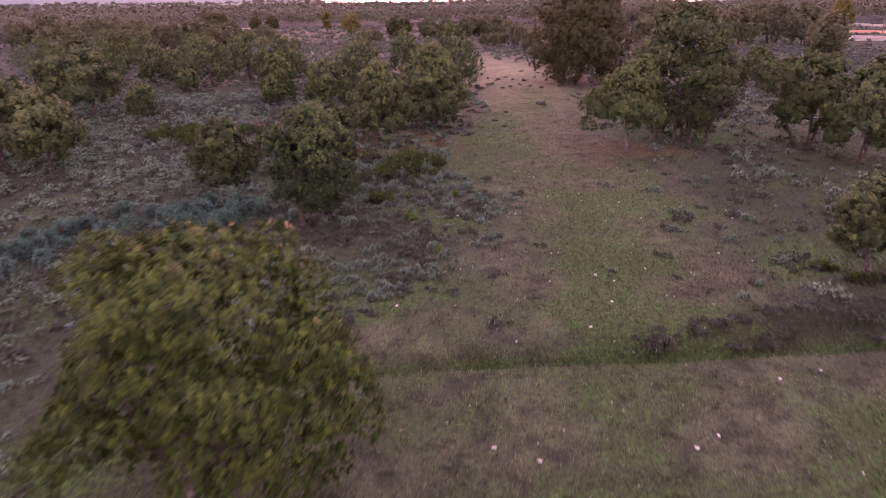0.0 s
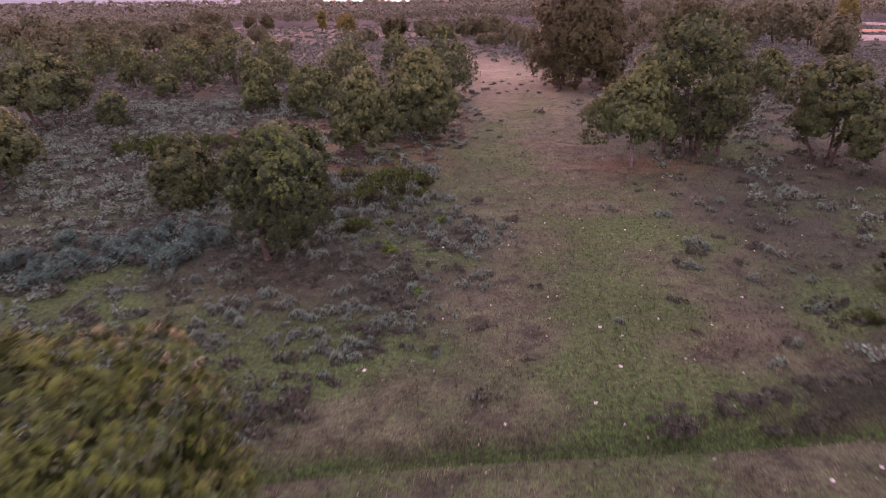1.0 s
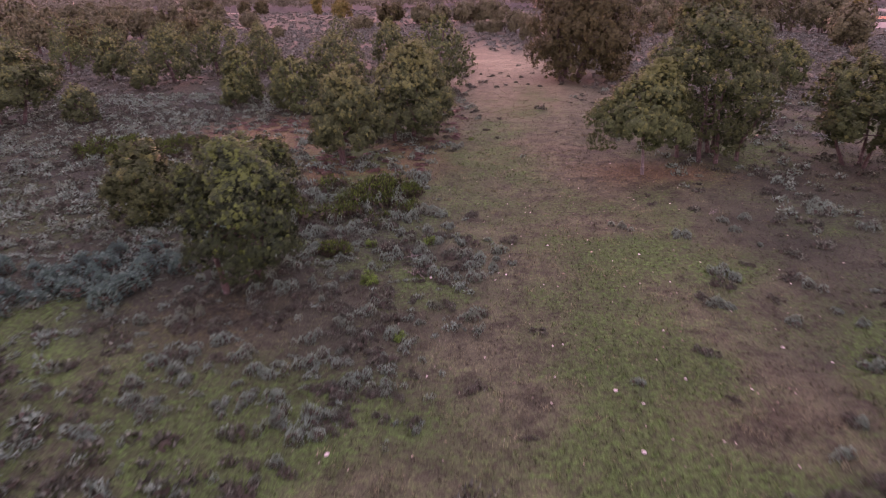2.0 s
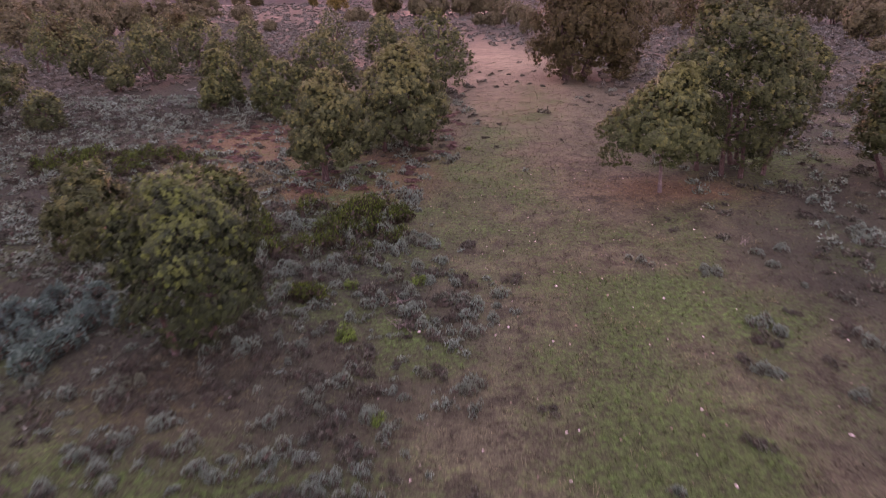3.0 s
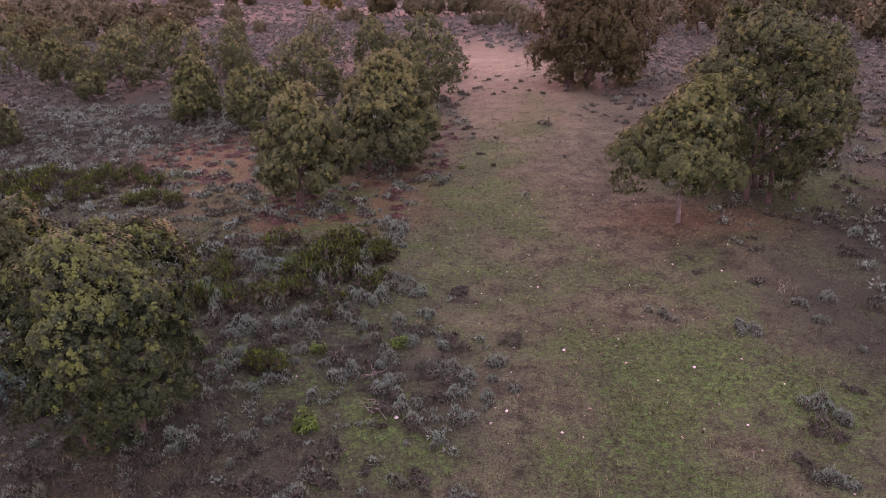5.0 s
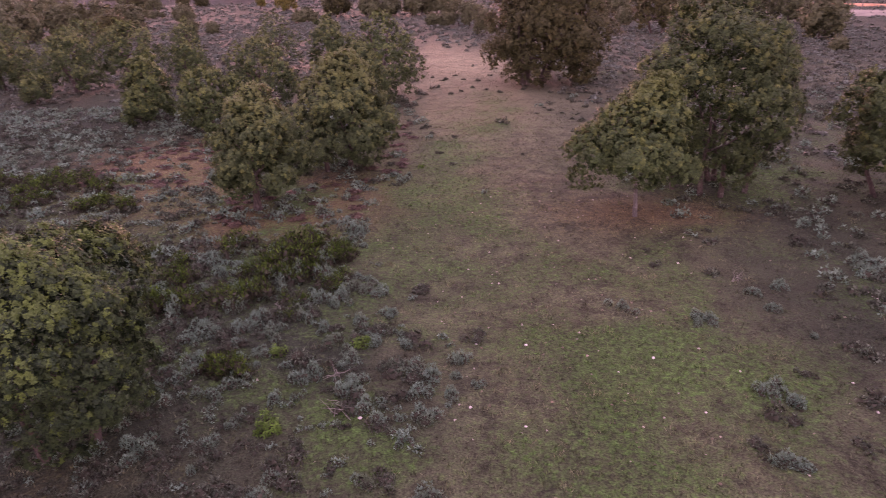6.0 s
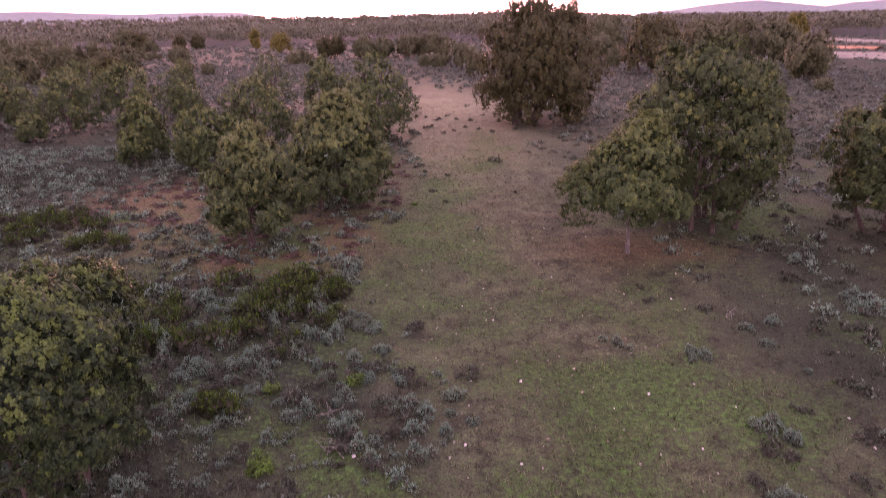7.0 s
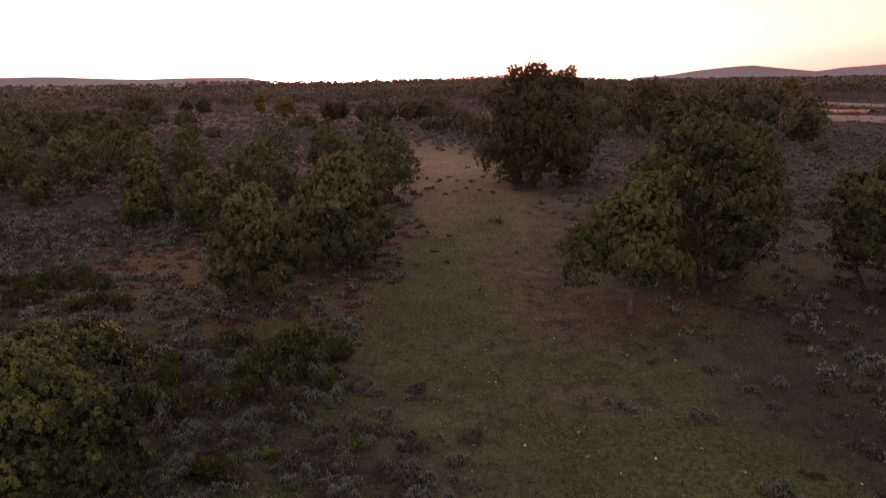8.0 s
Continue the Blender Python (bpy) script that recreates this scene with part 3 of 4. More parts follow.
        return blades(way * 0.14 + np.concatenate([rng.normal(size=(n, 2)) * 0.16, np.zeros((n, 1))], -1), way, 0.24 * rng.uniform(0.5, 1.3, n), 0.022, rng), 0
    if kind == "rockrose":      # round, leafy
        domes = [(0, 0, 0.30, 0.36)] + [(*(unit(rng.normal(size=2)) * rng.uniform(0.1, 0.28)), rng.uniform(0.13, 0.2), rng.uniform(0.28, 0.5)) for _ in range(6)]
        c, d, _ = dome_points(domes, 300, rng, 0.85, 1.1)
        q = leaf_quads(c, d + up * 0.4 + rng.normal(size=c.shape) * 0.4, 0.12 * rng.uniform(0.6, 1.3, len(c)), 0.06, rng)
        q = q[:, [0, 1, 3]] + (q[:, 2:3] - q[:, 0:1]) * np.array([0.0, 0.55, 0.55])[None, :, None]
        return np.concatenate([q, woody_core(domes, 60, rng)]), 60
    n = 150                     # bracken: arching dry fronds
    a = rng.random(n) * 2 * np.pi
    u = rng.uniform(0.05, 0.5, n)
    c = np.stack([np.cos(a) * u, np.sin(a) * u, 0.10 + 0.35 * rng.random(n) * (1 - u)], -1)
    return leaf_quads(c, np.stack([np.cos(a) * 0.4, np.sin(a) * 0.4, np.ones(n)], -1) + rng.normal(size=(n, 3)) * 0.3, 0.26 * rng.uniform(0.6, 1.3, n), 0.10, rng), 0


def flat_noise(rng, n, x0, x1, y0, y1):
    return rng.uniform(x0, x1, n), rng.uniform(y0, y1, n)


KINDS = {
    "lavender": ("lavender_shrub", M_LAVENDER, "grey-green lavender tuft on the dry heath", "lavender tufts on the heath"),
    "heather": ("heather_shrub", M_HEATHER, "low brown dry heather mat among the grass", "heather mats on the heath"),
    "lavender_coarse": ("lavender_shrub", M_LAVENDER, "grey-green lavender tuft on the dry heath", "lavender tufts on the heath"),
    "heather_coarse": ("heather_shrub", M_HEATHER, "low brown dry heather mat among the grass", "heather mats on the heath"),
    "broom": ("broom_shrub", M_BROOM, "dark green upright broom bush among grey shrubs", "broom bushes"),
    "rockrose": ("rockrose_shrub", M_ROCKROSE, "small bright green leafy rockrose bush in the heath", "bright green bushes"),
    "bluebush": ("lavender_cotton_bush", M_BLUEBUSH, "large rounded blue-grey dense bush on the heath", "blue-grey bushes"),
    "grey_scrub": ("grey_scrub", M_GREYHEATH, "grey scrub of the distant heath", "distant scrub"),
    "brown_scrub": ("brown_scrub", M_FARHEATH, "brown scrub of the distant heath", "distant scrub"),
    "tussock": ("grass_tussock", M_STRAW, "tuft of bleached dry grass on the heath", "grass tussocks"),
    "bracken": ("bracken_clump", M_BRACKEN, "clump of dry rust-brown bracken on the ground", "bracken clumps"),
}


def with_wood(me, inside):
    """Gives the inner faces of a shrub the look of old wood, dark so that it also paints the shade in the gaps."""
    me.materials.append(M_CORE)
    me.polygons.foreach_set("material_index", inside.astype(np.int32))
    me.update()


VARIANTS = {}
for at, kind in enumerate(KINDS):
    VARIANTS[kind] = []
    for k in range(6):
        q, core = shrub_faces(kind, np.random.default_rng(100 * at + k))
        wood = None
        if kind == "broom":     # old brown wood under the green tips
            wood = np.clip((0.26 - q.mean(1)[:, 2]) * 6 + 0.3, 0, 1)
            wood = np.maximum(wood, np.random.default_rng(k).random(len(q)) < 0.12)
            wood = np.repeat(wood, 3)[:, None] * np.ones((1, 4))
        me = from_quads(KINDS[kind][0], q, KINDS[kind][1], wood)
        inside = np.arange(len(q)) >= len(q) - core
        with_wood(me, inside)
        VARIANTS[kind].append((q, me, inside))
turner = random.Random(5)


def shrub(kind, x, y, size, tall=1.0, label=""):
    """One shrub as a thing of its own, size metres across."""
    name, _, words, group = KINDS[kind]
    ob = new(name, turner.choice(VARIANTS[kind])[1])
    ob.location = (x, y, float(terrain(x, y)) - 0.02)
    ob.rotation_euler = (0, 0, turner.random() * 6.28)
    ob.scale = (size, size * turner.uniform(0.85, 1.15), size * tall)
    return tagged(ob, label or words, "shrub", group)


def shrub_mass(name, kind, xs, ys, sizes, rng, label, thin=1.0, material=None):
    """Very many shrubs of one kind as one mass of growth."""
    qs, insides = [], []
    z = terrain(xs, ys)
    for x, y, zz, s in zip(xs, ys, z, sizes):
        q, _, inside = VARIANTS[kind][rng.integers(0, 6)]
        if thin < 1:
            keep = rng.random(len(q)) < thin
            q, inside = q[keep], inside[keep]
            mid = q.mean(1, keepdims=True)
            q = mid + (q - mid) * (0.9 / math.sqrt(thin))
        a = rng.random() * 6.28
        c, sn = math.cos(a) * s, math.sin(a) * s
        qs.append(np.stack([q[..., 0] * c - q[..., 1] * sn + x, q[..., 0] * sn + q[..., 1] * c + y, q[..., 2] * s * rng.uniform(0.8, 1.15) + zz], -1))
        insides.append(inside)
    me = from_quads(name, np.concatenate(qs), material or KINDS[kind][1])
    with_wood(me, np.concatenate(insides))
    return tagged(new(name, me), label, "shrubs", "", "stuff")


def stone(x, y, size, seed):
    rng = random.Random(seed)
    bm = bmesh.new()
    bmesh.ops.create_icosphere(bm, subdivisions=2, radius=0.5)
    for v in bm.verts:
        v.co *= 0.8 + 0.45 * noise.noise(v.co * 1.7 + Vector((seed, 0, 0)))
        v.co.z *= 0.6
    me = bpy.data.meshes.new("stone")
    bm.to_mesh(me)
    bm.free()
    me.materials.append(M_STONE)
    ob = new("stone", me)
    ob.location = (x, y, float(terrain(x, y)) + size * 0.12)
    ob.rotation_euler = (0, 0, rng.random() * 6)
    ob.scale = (size, size * rng.uniform(0.6, 0.9), size * 0.8)
    return tagged(ob, "pale weathered quartz stone lying in the grass", "stone", "stones in the grass")


# ---- the ground, one sheet to the horizon ----
def axis(low, fine_low, fine_high, high, pitch, growth):
    a = list(np.arange(fine_low, fine_high, pitch))
    s = pitch
    while a[-1] < high:
        s *= growth
        a.append(a[-1] + s)
    s = pitch
    while a[0] > low:
        s *= growth
        a.insert(0, a[0] - s)
    return np.array(a)


gx = axis(-4600, -34, 34, 4600, 0.7, 1.07)
gy = np.concatenate([axis(-1500, -12, -2, -2, 0.6, 1.12)[:-1], np.arange(-2, 6, 0.22), axis(6, 6, 62, 4700, 0.7, 1.05)])
gy = np.unique(np.round(gy, 3))
GX, GY = np.meshgrid(gx, gy)
ground_v = np.stack([GX, GY, terrain(GX, GY)], -1).reshape(-1, 3)
I, J = np.meshgrid(np.arange(len(gy) - 1), np.arange(len(gx) - 1), indexing="ij")
base = (I * len(gx) + J).ravel()
ground_f = np.stack([base, base + 1, base + 1 + len(gx), base + len(gx)], -1)
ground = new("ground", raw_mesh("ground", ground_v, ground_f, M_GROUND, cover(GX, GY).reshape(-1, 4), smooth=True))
tagged(ground, "dry heath ground with a worn green grass track", "ground", "", "structure")


# ---- the oaks that stand along the glade ----
oak("oak_tree", 10.7, 35.0, 7.4, 6.8, 1, 70000, 0.105, M_OAK_LIGHT, "small oak with a single pale trunk beside the glade", bark=M_PALE_BARK, low=0.19, off=-0.1, lobes=24, bough=1.15, thick=0.11, lean=1.6, belly=0.16, base=0.8, point=1.15, lit_yellow=0.42)
oak("oak_tree", 16.1, 39.4, 10.8, 9.4, 2, 96000, 0.125, M_OAK_DEEP, "broad many-stemmed oak with a dense green crown", low=-0.02, stems=6, lobes=34, bough=1.2, thick=0.15, belly=0.5, base=0.42, point=2.1, lit_yellow=0.15)
oak("oak_tree", 10.6, 75.5, 12.6, 13.4, 3, 48000, 0.23, M_OAK_DARK, "very large dark holm oak standing alone on the heath", low=-0.05, stems=4, lobes=60, off=1.4, thick=0.32, fill=0.3, belly=0.40, base=0.55, point=2.6, lit_yellow=0.1)
oak("oak_tree", -9.9, 37.4, 7.0, 6.0, 4, 62000, 0.108, M_OAK, "rounded oak with leaves almost down to the ground", low=0.12, lobes=36, off=0.4, belly=0.24, base=0.85, point=1.15, lit_yellow=0.42, fill=0.25)
oak("oak_tree", -6.3, 44.8, 7.6, 7.4, 5, 52000, 0.128, M_OAK, "bushy oak at the edge of the glade", low=0.0, lobes=38, off=0.7, stems=2, belly=0.28, base=0.8, point=1.45, lit_yellow=0.5, fill=0.25)
oak("oak_tree", -10.4, 16.8, 6.9, 6.2, 6, 104000, 0.082, M_OAK_GOLD, "oak with yellowing leaf tips standing in the heath", low=0.03, lobes=17, bough=1.3, off=0.3, stems=2, belly=0.5, base=0.45, point=2.1, lit_yellow=0.3)
oak("oak_tree", -19.0, 25.8, 4.7, 4.8, 7, 26000, 0.125, M_OAK_DEEP, "low dark oak behind a larger one", low=0.0, lobes=22, off=0.2, lit_yellow=0.1)
oak("oak_tree", -6.9, -7.4, 7.9, 7.4, 8, 92000, 0.08, M_OAK_YELLOW, "wide oak with yellow-green leaves near the ditch", low=0.10, lobes=20, bough=1.3, stems=2, belly=0.5, base=0.45, lit_yellow=0.25)
oak("oak_tree", 25.2, 36.8, 7.4, 6.8, 9, 38000, 0.14, M_OAK_DEEP, "oak on three slim stems at the rim of the heath", low=0.08, lobes=28, stems=3, thick=0.13, belly=0.3)
oak("oak_tree", 26.9, 30.9, 7.5, 6.2, 10, 30000, 0.155, M_OAK, "oak with a leaning trunk at the rim of the heath", low=0.1, lobes=24, belly=0.3)
oak("oak_tree", 15.9, 7.8, 4.4, 4.2, 11, 20000, 0.12, M_OAK_DEEP, "young oak near the ditch with broom at its foot", low=0.22, lobes=18)
oak("oak_tree", -44.0, 52.5, 7.0, 9.2, 12, 27000, 0.2, M_OAK, "broad low oak on the heath", low=0.15, lobes=28, stems=2)
oak("oak_tree", -34.2, 30.0, 5.9, 6.2, 13, 25000, 0.17, M_OAK, "rounded oak in the heath", low=0.10, lobes=24, lit_yellow=0.4)
oak("oak_tree", -39.3, 31.5, 7.1, 6.5, 14, 23000, 0.185, M_OAK, "tall oak in the heath", low=0.12, lobes=22)

# the thicket of middling oaks beyond: x, y, height, width
THICKET = [
    (-5.0, 69.5, 8.2, 7.6), (-6.3, 64.3, 6.0, 5.2), (-15.8, 65.6, 6.8, 6.3), (-18.0, 57.0, 5.5, 4.9), (-20.9, 95.0, 7.2, 6.4),
    (-12.7, 87.2, 7.0, 4.0), (-25.3, 62.9, 5.9, 3.9), (-35.2, 83.0, 7.3, 6.8), (-33.2, 95.5, 5.8, 5.3), (-29.5, 86.1, 4.2, 4.3),
    (-38.9, 77.3, 6.6, 5.7), (-40.0, 71.0, 2.8, 2.9), (-25.3, 60.2, 3.0, 2.7), (-49.0, 81.2, 5.7, 4.2), (-45.0, 79.5, 4.9, 2.6),
    (-60.6, 91.5, 6.0, 5.0), (-62, 106, 6.5, 7.5), (-70, 112, 7, 8), (-78, 122, 7.5, 8.5), (-58, 120, 6, 7), (-84, 108, 7, 8), (-74, 96, 6.5, 8), (-52, 104, 6, 6.5), (-37.1, 51.9, 3.7, 3.0), (33.0, 69.1, 5.1, 4.9), (-43.0, 126.0, 5.5, 4.0),
]
for k, (x, y, h, w) in enumerate(THICKET):
    big = 22000 if h > 5 and y < 90 else 8000
    oak("oak_tree", x, y, h, max(w * 1.2, 0.85 * h), 40 + k, big, 0.12, M_OAK if k % 3 else M_OAK_LIGHT,
        "medium oak in a loose thicket on the heath" if h > 4.5 else "small young oak in a loose thicket", low=0.02, lobes=34, bough=0.88, belly=0.30 + 0.03 * (k % 4), base=0.8, point=1.25 + 0.15 * (k % 4), lit_yellow=0.5, fill=0.34)

# oaks farther off, singly
FAR = [
    (-96.6, 163.9, 6.3, 9.2), (-86.3, 154.0, 5.3, 7.2), (-111.9, 195.8, 7.9, 11.7), (-86.5, 171.1, 7.0, 9.3), (-76.4, 163.3, 7.2, 11.7), (-76.5, 181.6, 5.7, 10.4),
    (-89.6, 235.6, 2.2, 5.3), (-67.3, 197.0, 4.4, 6.1), (-55.0, 164.4, 2.8, 3.5), (-48.8, 160.0, 2.4, 2.7), (-34.2, 191.0, 2.8, 6.3), (-29.0, 214.4, 5.6, 8.6),
    (-18.5, 207.5, 5.6, 7.4), (-13.4, 211.0, 5.0, 6.8), (-5.0, 210.1, 5.8, 8.5), (1.6, 206.6, 6.2, 7.8), (-0.6, 164.6, 2.4, 3.3), (2.6, 159.5, 3.0, 3.9), (5.5, 162.0, 5.8, 5.9),
    (8.0, 159.1, 4.8, 5.2), (9.3, 135.3, 4.6, 4.4), (40.4, 131.3, 10.3, 12.2), (41.0, 168.3, 5.6, 8.8), (38.4, 149.8, 3.5, 3.8), (58.7, 154.2, 7.8, 9.8),
    (68.2, 159.1, 9.3, 11.6), (71.8, 148.4, 8.8, 8.5), (62.0, 115.3, 6.9, 7.2), (55.7, 99.2, 1.4, 2.2), (-159.1, 266.4, 7.5, 12.6), (-151.9, 289.1, 6.4, 15.9),
    (84.7, 225.4, 8.4, 12.9), (56.1, 227.5, 10.1, 12.5), (66.0, 205.0, 8.0, 11.0),
]
for k, (x, y, h, w) in enumerate(FAR):
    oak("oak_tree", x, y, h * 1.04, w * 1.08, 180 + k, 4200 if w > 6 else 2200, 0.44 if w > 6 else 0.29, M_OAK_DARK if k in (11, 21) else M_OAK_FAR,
        "distant dark oak on the open heath" if h > 3 else "distant dark low bush on the open heath", low=0.0, lobes=26, stems=2, belly=0.35, base=0.7, point=1.9 + 0.5 * (k % 2), lit_yellow=0.15, fill=0.35)
oak("poplar_tree", 124.8, 245.1, 9.6, 8.0, 97, 2500, 0.6, M_POPLAR, "distant yellow-green poplar beside the track", low=0.1, lobes=14, fill=0.3, group="yellow trees")
oak("poplar_tree", -66.5, 279.9, 8.0, 4.6, 98, 1500, 0.55, M_POPLAR, "slim distant yellow poplar", low=0.1, lobes=12, group="yellow trees")
oak("poplar_tree", -52.0, 257.1, 6.5, 8.0, 99, 2200, 0.5, M_POPLAR, "low distant yellow-green poplars", low=0.06, lobes=14, group="yellow trees")

# scattered oaks of the middle distance, copies of four trees
rng = np.random.default_rng(17)
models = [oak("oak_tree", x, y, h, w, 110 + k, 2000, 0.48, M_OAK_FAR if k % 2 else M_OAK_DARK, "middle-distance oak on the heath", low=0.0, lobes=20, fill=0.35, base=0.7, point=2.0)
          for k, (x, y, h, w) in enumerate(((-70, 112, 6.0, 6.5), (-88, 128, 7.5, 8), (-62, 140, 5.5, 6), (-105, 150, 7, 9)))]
placed = [(o.location.x, o.location.y) for o in bpy.data.objects if o.name.startswith(("oak", "poplar"))]
made = 0
while made < 50:
    x, y = rng.uniform(-300, 230), rng.uniform(60, 340)
    az = math.degrees(math.atan2(x, y))
    if not (-46 < az < -27 or -26 < az < -16 and y > 255 or 8 < az < 24.5 and y > 215 or 36 < az < 42) or (az > 0 and y < 120) or value_noise(x, y, 60, 21) < (0.40 if az < 0 else 0.5):
        continue
    if az > -36 and y < 110:
        continue
    if min((x - a) ** 2 + (y - b) ** 2 for a, b in placed) < 64:
        continue
    placed.append((x, y))
    k = rng.uniform(0.75, 1.35)
    ob = copy_thing(models[made % 4], pose(x, y, float(terrain(x, y)), 0, 0, rng.uniform(0, 360)))
    ob.scale = (k, k, k * rng.uniform(0.85, 1.1))
    made += 1


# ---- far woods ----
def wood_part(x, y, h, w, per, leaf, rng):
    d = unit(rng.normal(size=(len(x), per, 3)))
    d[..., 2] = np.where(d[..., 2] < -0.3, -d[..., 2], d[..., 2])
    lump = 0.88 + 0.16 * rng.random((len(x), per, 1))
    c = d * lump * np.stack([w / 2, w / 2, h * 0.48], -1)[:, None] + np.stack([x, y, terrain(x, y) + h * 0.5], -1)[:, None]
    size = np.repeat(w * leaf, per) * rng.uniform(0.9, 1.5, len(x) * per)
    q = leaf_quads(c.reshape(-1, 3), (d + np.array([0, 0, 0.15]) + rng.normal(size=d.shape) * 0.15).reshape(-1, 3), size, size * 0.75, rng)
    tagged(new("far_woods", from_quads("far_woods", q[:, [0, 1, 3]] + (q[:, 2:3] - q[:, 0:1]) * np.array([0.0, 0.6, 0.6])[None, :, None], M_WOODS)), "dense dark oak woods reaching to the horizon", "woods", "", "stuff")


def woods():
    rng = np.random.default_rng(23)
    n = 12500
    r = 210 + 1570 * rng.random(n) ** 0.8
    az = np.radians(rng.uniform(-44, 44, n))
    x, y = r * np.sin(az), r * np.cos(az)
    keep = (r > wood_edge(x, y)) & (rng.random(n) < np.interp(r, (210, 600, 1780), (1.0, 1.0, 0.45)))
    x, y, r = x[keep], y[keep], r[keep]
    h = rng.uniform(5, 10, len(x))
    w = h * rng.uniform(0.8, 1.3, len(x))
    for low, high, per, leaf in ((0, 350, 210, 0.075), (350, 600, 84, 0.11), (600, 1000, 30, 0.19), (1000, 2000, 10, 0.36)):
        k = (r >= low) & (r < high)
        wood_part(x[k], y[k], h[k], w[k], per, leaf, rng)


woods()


# ---- shrubs one by one near the glade ----
bushes = random.Random(77)
grown = []
while len(grown) < 40:
    u = bushes.random()
    x, y = -25.5 + 10.0 * u + bushes.gauss(0, 1.0), 10.8 + 9.2 * u + bushes.gauss(0, 1.5)
    if min([math.hypot(x - a, y - b) for a, b in grown] + [9]) > 1.2:
        grown.append((x, y))
        shrub("bluebush", x, y, bushes.uniform(1.1, 2.0), bushes.uniform(0.8, 1.05))
for _ in range(10):
    shrub("heather", bushes.gauss(-20, 5), bushes.gauss(10, 3), bushes.uniform(0.8, 1.6), bushes.uniform(0.9, 1.3))
for x, y, s in ((0.0, 17.7, 1.15), (-2.0, 42.6, 1.2), (-5.8, 34.6, 0.9), (-3.9, 33.6, 1.0), (-2.7, 24.1, 1.1), (-1.7, 24.7, 0.9), (-2.8, 19.4, 1.2), (-1.0, 20.6, 1.1),
                (0.1, 20.2, 1.2), (-0.6, 19.2, 1.0), (0.7, 19.0, 0.9), (-0.2, 14.2, 1.0), (-1.8, 14.9, 0.9), (-4.6, 14.5, 1.1), (19.0, 27.5, 1.8), (18.9, 33.1, 1.3),
                (11.3, 18.1, 1.0), (19.1, 28.7, 1.2), (20.0, 24.4, 1.3), (-0.6, 14.1, 0.9)):
    shrub("lavender", x, y, s)
for x, y, s in ((-4.6, 21.1, 1.5), (-1.0, 20.4, 1.4), (-0.6, 22.7, 1.2), (-4.0, 15.7, 1.4), (-13.2, 8.6, 1.3), (-13.8, 4.6, 1.5), (-6.1, 3.3, 1.6), (-7.2, 2.9, 1.7),
                (-8.7, 2.2, 1.7), (-16.8, 9.6, 1.3), (-11.7, 13.1, 1.2), (-0.1, 8.9, 0.8), (2.3, 13.0, 0.7), (17.2, 30.9, 1.3), (9.2, 16.2, 0.9), (10.8, 6.4, 0.9), (10.0, 29.0, 0.6),
                (1.5, 22.7, 1.0), (-2.8, 18.6, 1.3), (-4.0, 13.0, 1.1)):
    shrub("heather", x, y, s, 1.1)
for x, y, s in ((-2.55, 22.4, 0.85), (-5.5, 21.8, 0.75), (-4.9, 17.5, 1.0), (-3.0, 12.4, 0.6), (-0.9, 45.5, 0.5)):
    shrub("rockrose", x, y, s * 1.25, 0.9)
banks = random.Random(91)
for _ in range(70):         # dry heather on the cut bank beyond the ditch
    x = banks.uniform(4.5, 21)
    shrub("heather", x, ditch_y(x) + banks.uniform(0.35, 0.6 + 0.07 * x), banks.uniform(0.5, 1.0), banks.uniform(0.6, 1.1), "dark dry heather on the cut bank of the ditch")
brooms = random.Random(31)
for cx, cy, rx, ry, count, low, high in ((-8.0, 28.3, 4.4, 4.4, 26, 0.8, 1.9), (-25.5, 41.5, 5.5, 4.5, 34, 0.9, 2.0), (-4.0, 30.6, 0.8, 0.8, 3, 1.0, 1.3), (-18.7, 38.6, 1.6, 0.8, 5, 1.1, 1.6), (-15.5, 30.5, 3, 2, 6, 0.8, 1.2), (-6.9, 21.0, 0.8, 0.8, 3, 0.9, 1.2), (14.7, 9.1, 0.5, 0.4, 3, 0.7, 0.9), (15.5, 6.9, 0.6, 0.4, 4, 0.7, 1.0)):
    for _ in range(count):
        a, u = brooms.random() * 6.28, math.sqrt(brooms.random())
        shrub("broom", cx + math.cos(a) * u * rx, cy + math.sin(a) * u * ry, brooms.uniform(low, high), brooms.uniform(0.8, 1.15))

for _ in range(26):
    shrub("lavender", brooms.gauss(-8.0, 2.6), brooms.gauss(28.0, 2.6), brooms.uniform(0.7, 1.2), brooms.uniform(1.3, 1.9))
    shrub("heather", brooms.gauss(-8.2, 2.8), brooms.gauss(25.5, 2.4), brooms.uniform(0.9, 1.5), brooms.uniform(1.0, 1.5))

# ---- shrubs of the heath by chance, the nearest as things, the rest as a mass ----
rng = np.random.default_rng(41)


def heath(n, x0, x1, y0, y1, seed, dense):
    x, y = flat_noise(rng, n, x0, x1, y0, y1)
    p = (1 - glade(x, y)) * (0.25 + 0.25 * step(14, 22, -x) + 0.5 * step(0.35, 0.65, value_noise(x, y, 5, seed))) * dense + 0.007
    p = p * np.where(x > 8, 0.36, 1.0) * (1 - 0.8 * spot(x, y, -19, 49, 4, 6)) * np.where((y < ditch_y(x) + 1.3), 0.12, 1.0)
    p = p * (1 - 0.75 * spot(x, y, -20.5, 17.5, 5, 3.5))
    keep = rng.random(n) < p
    return x[keep], y[keep]


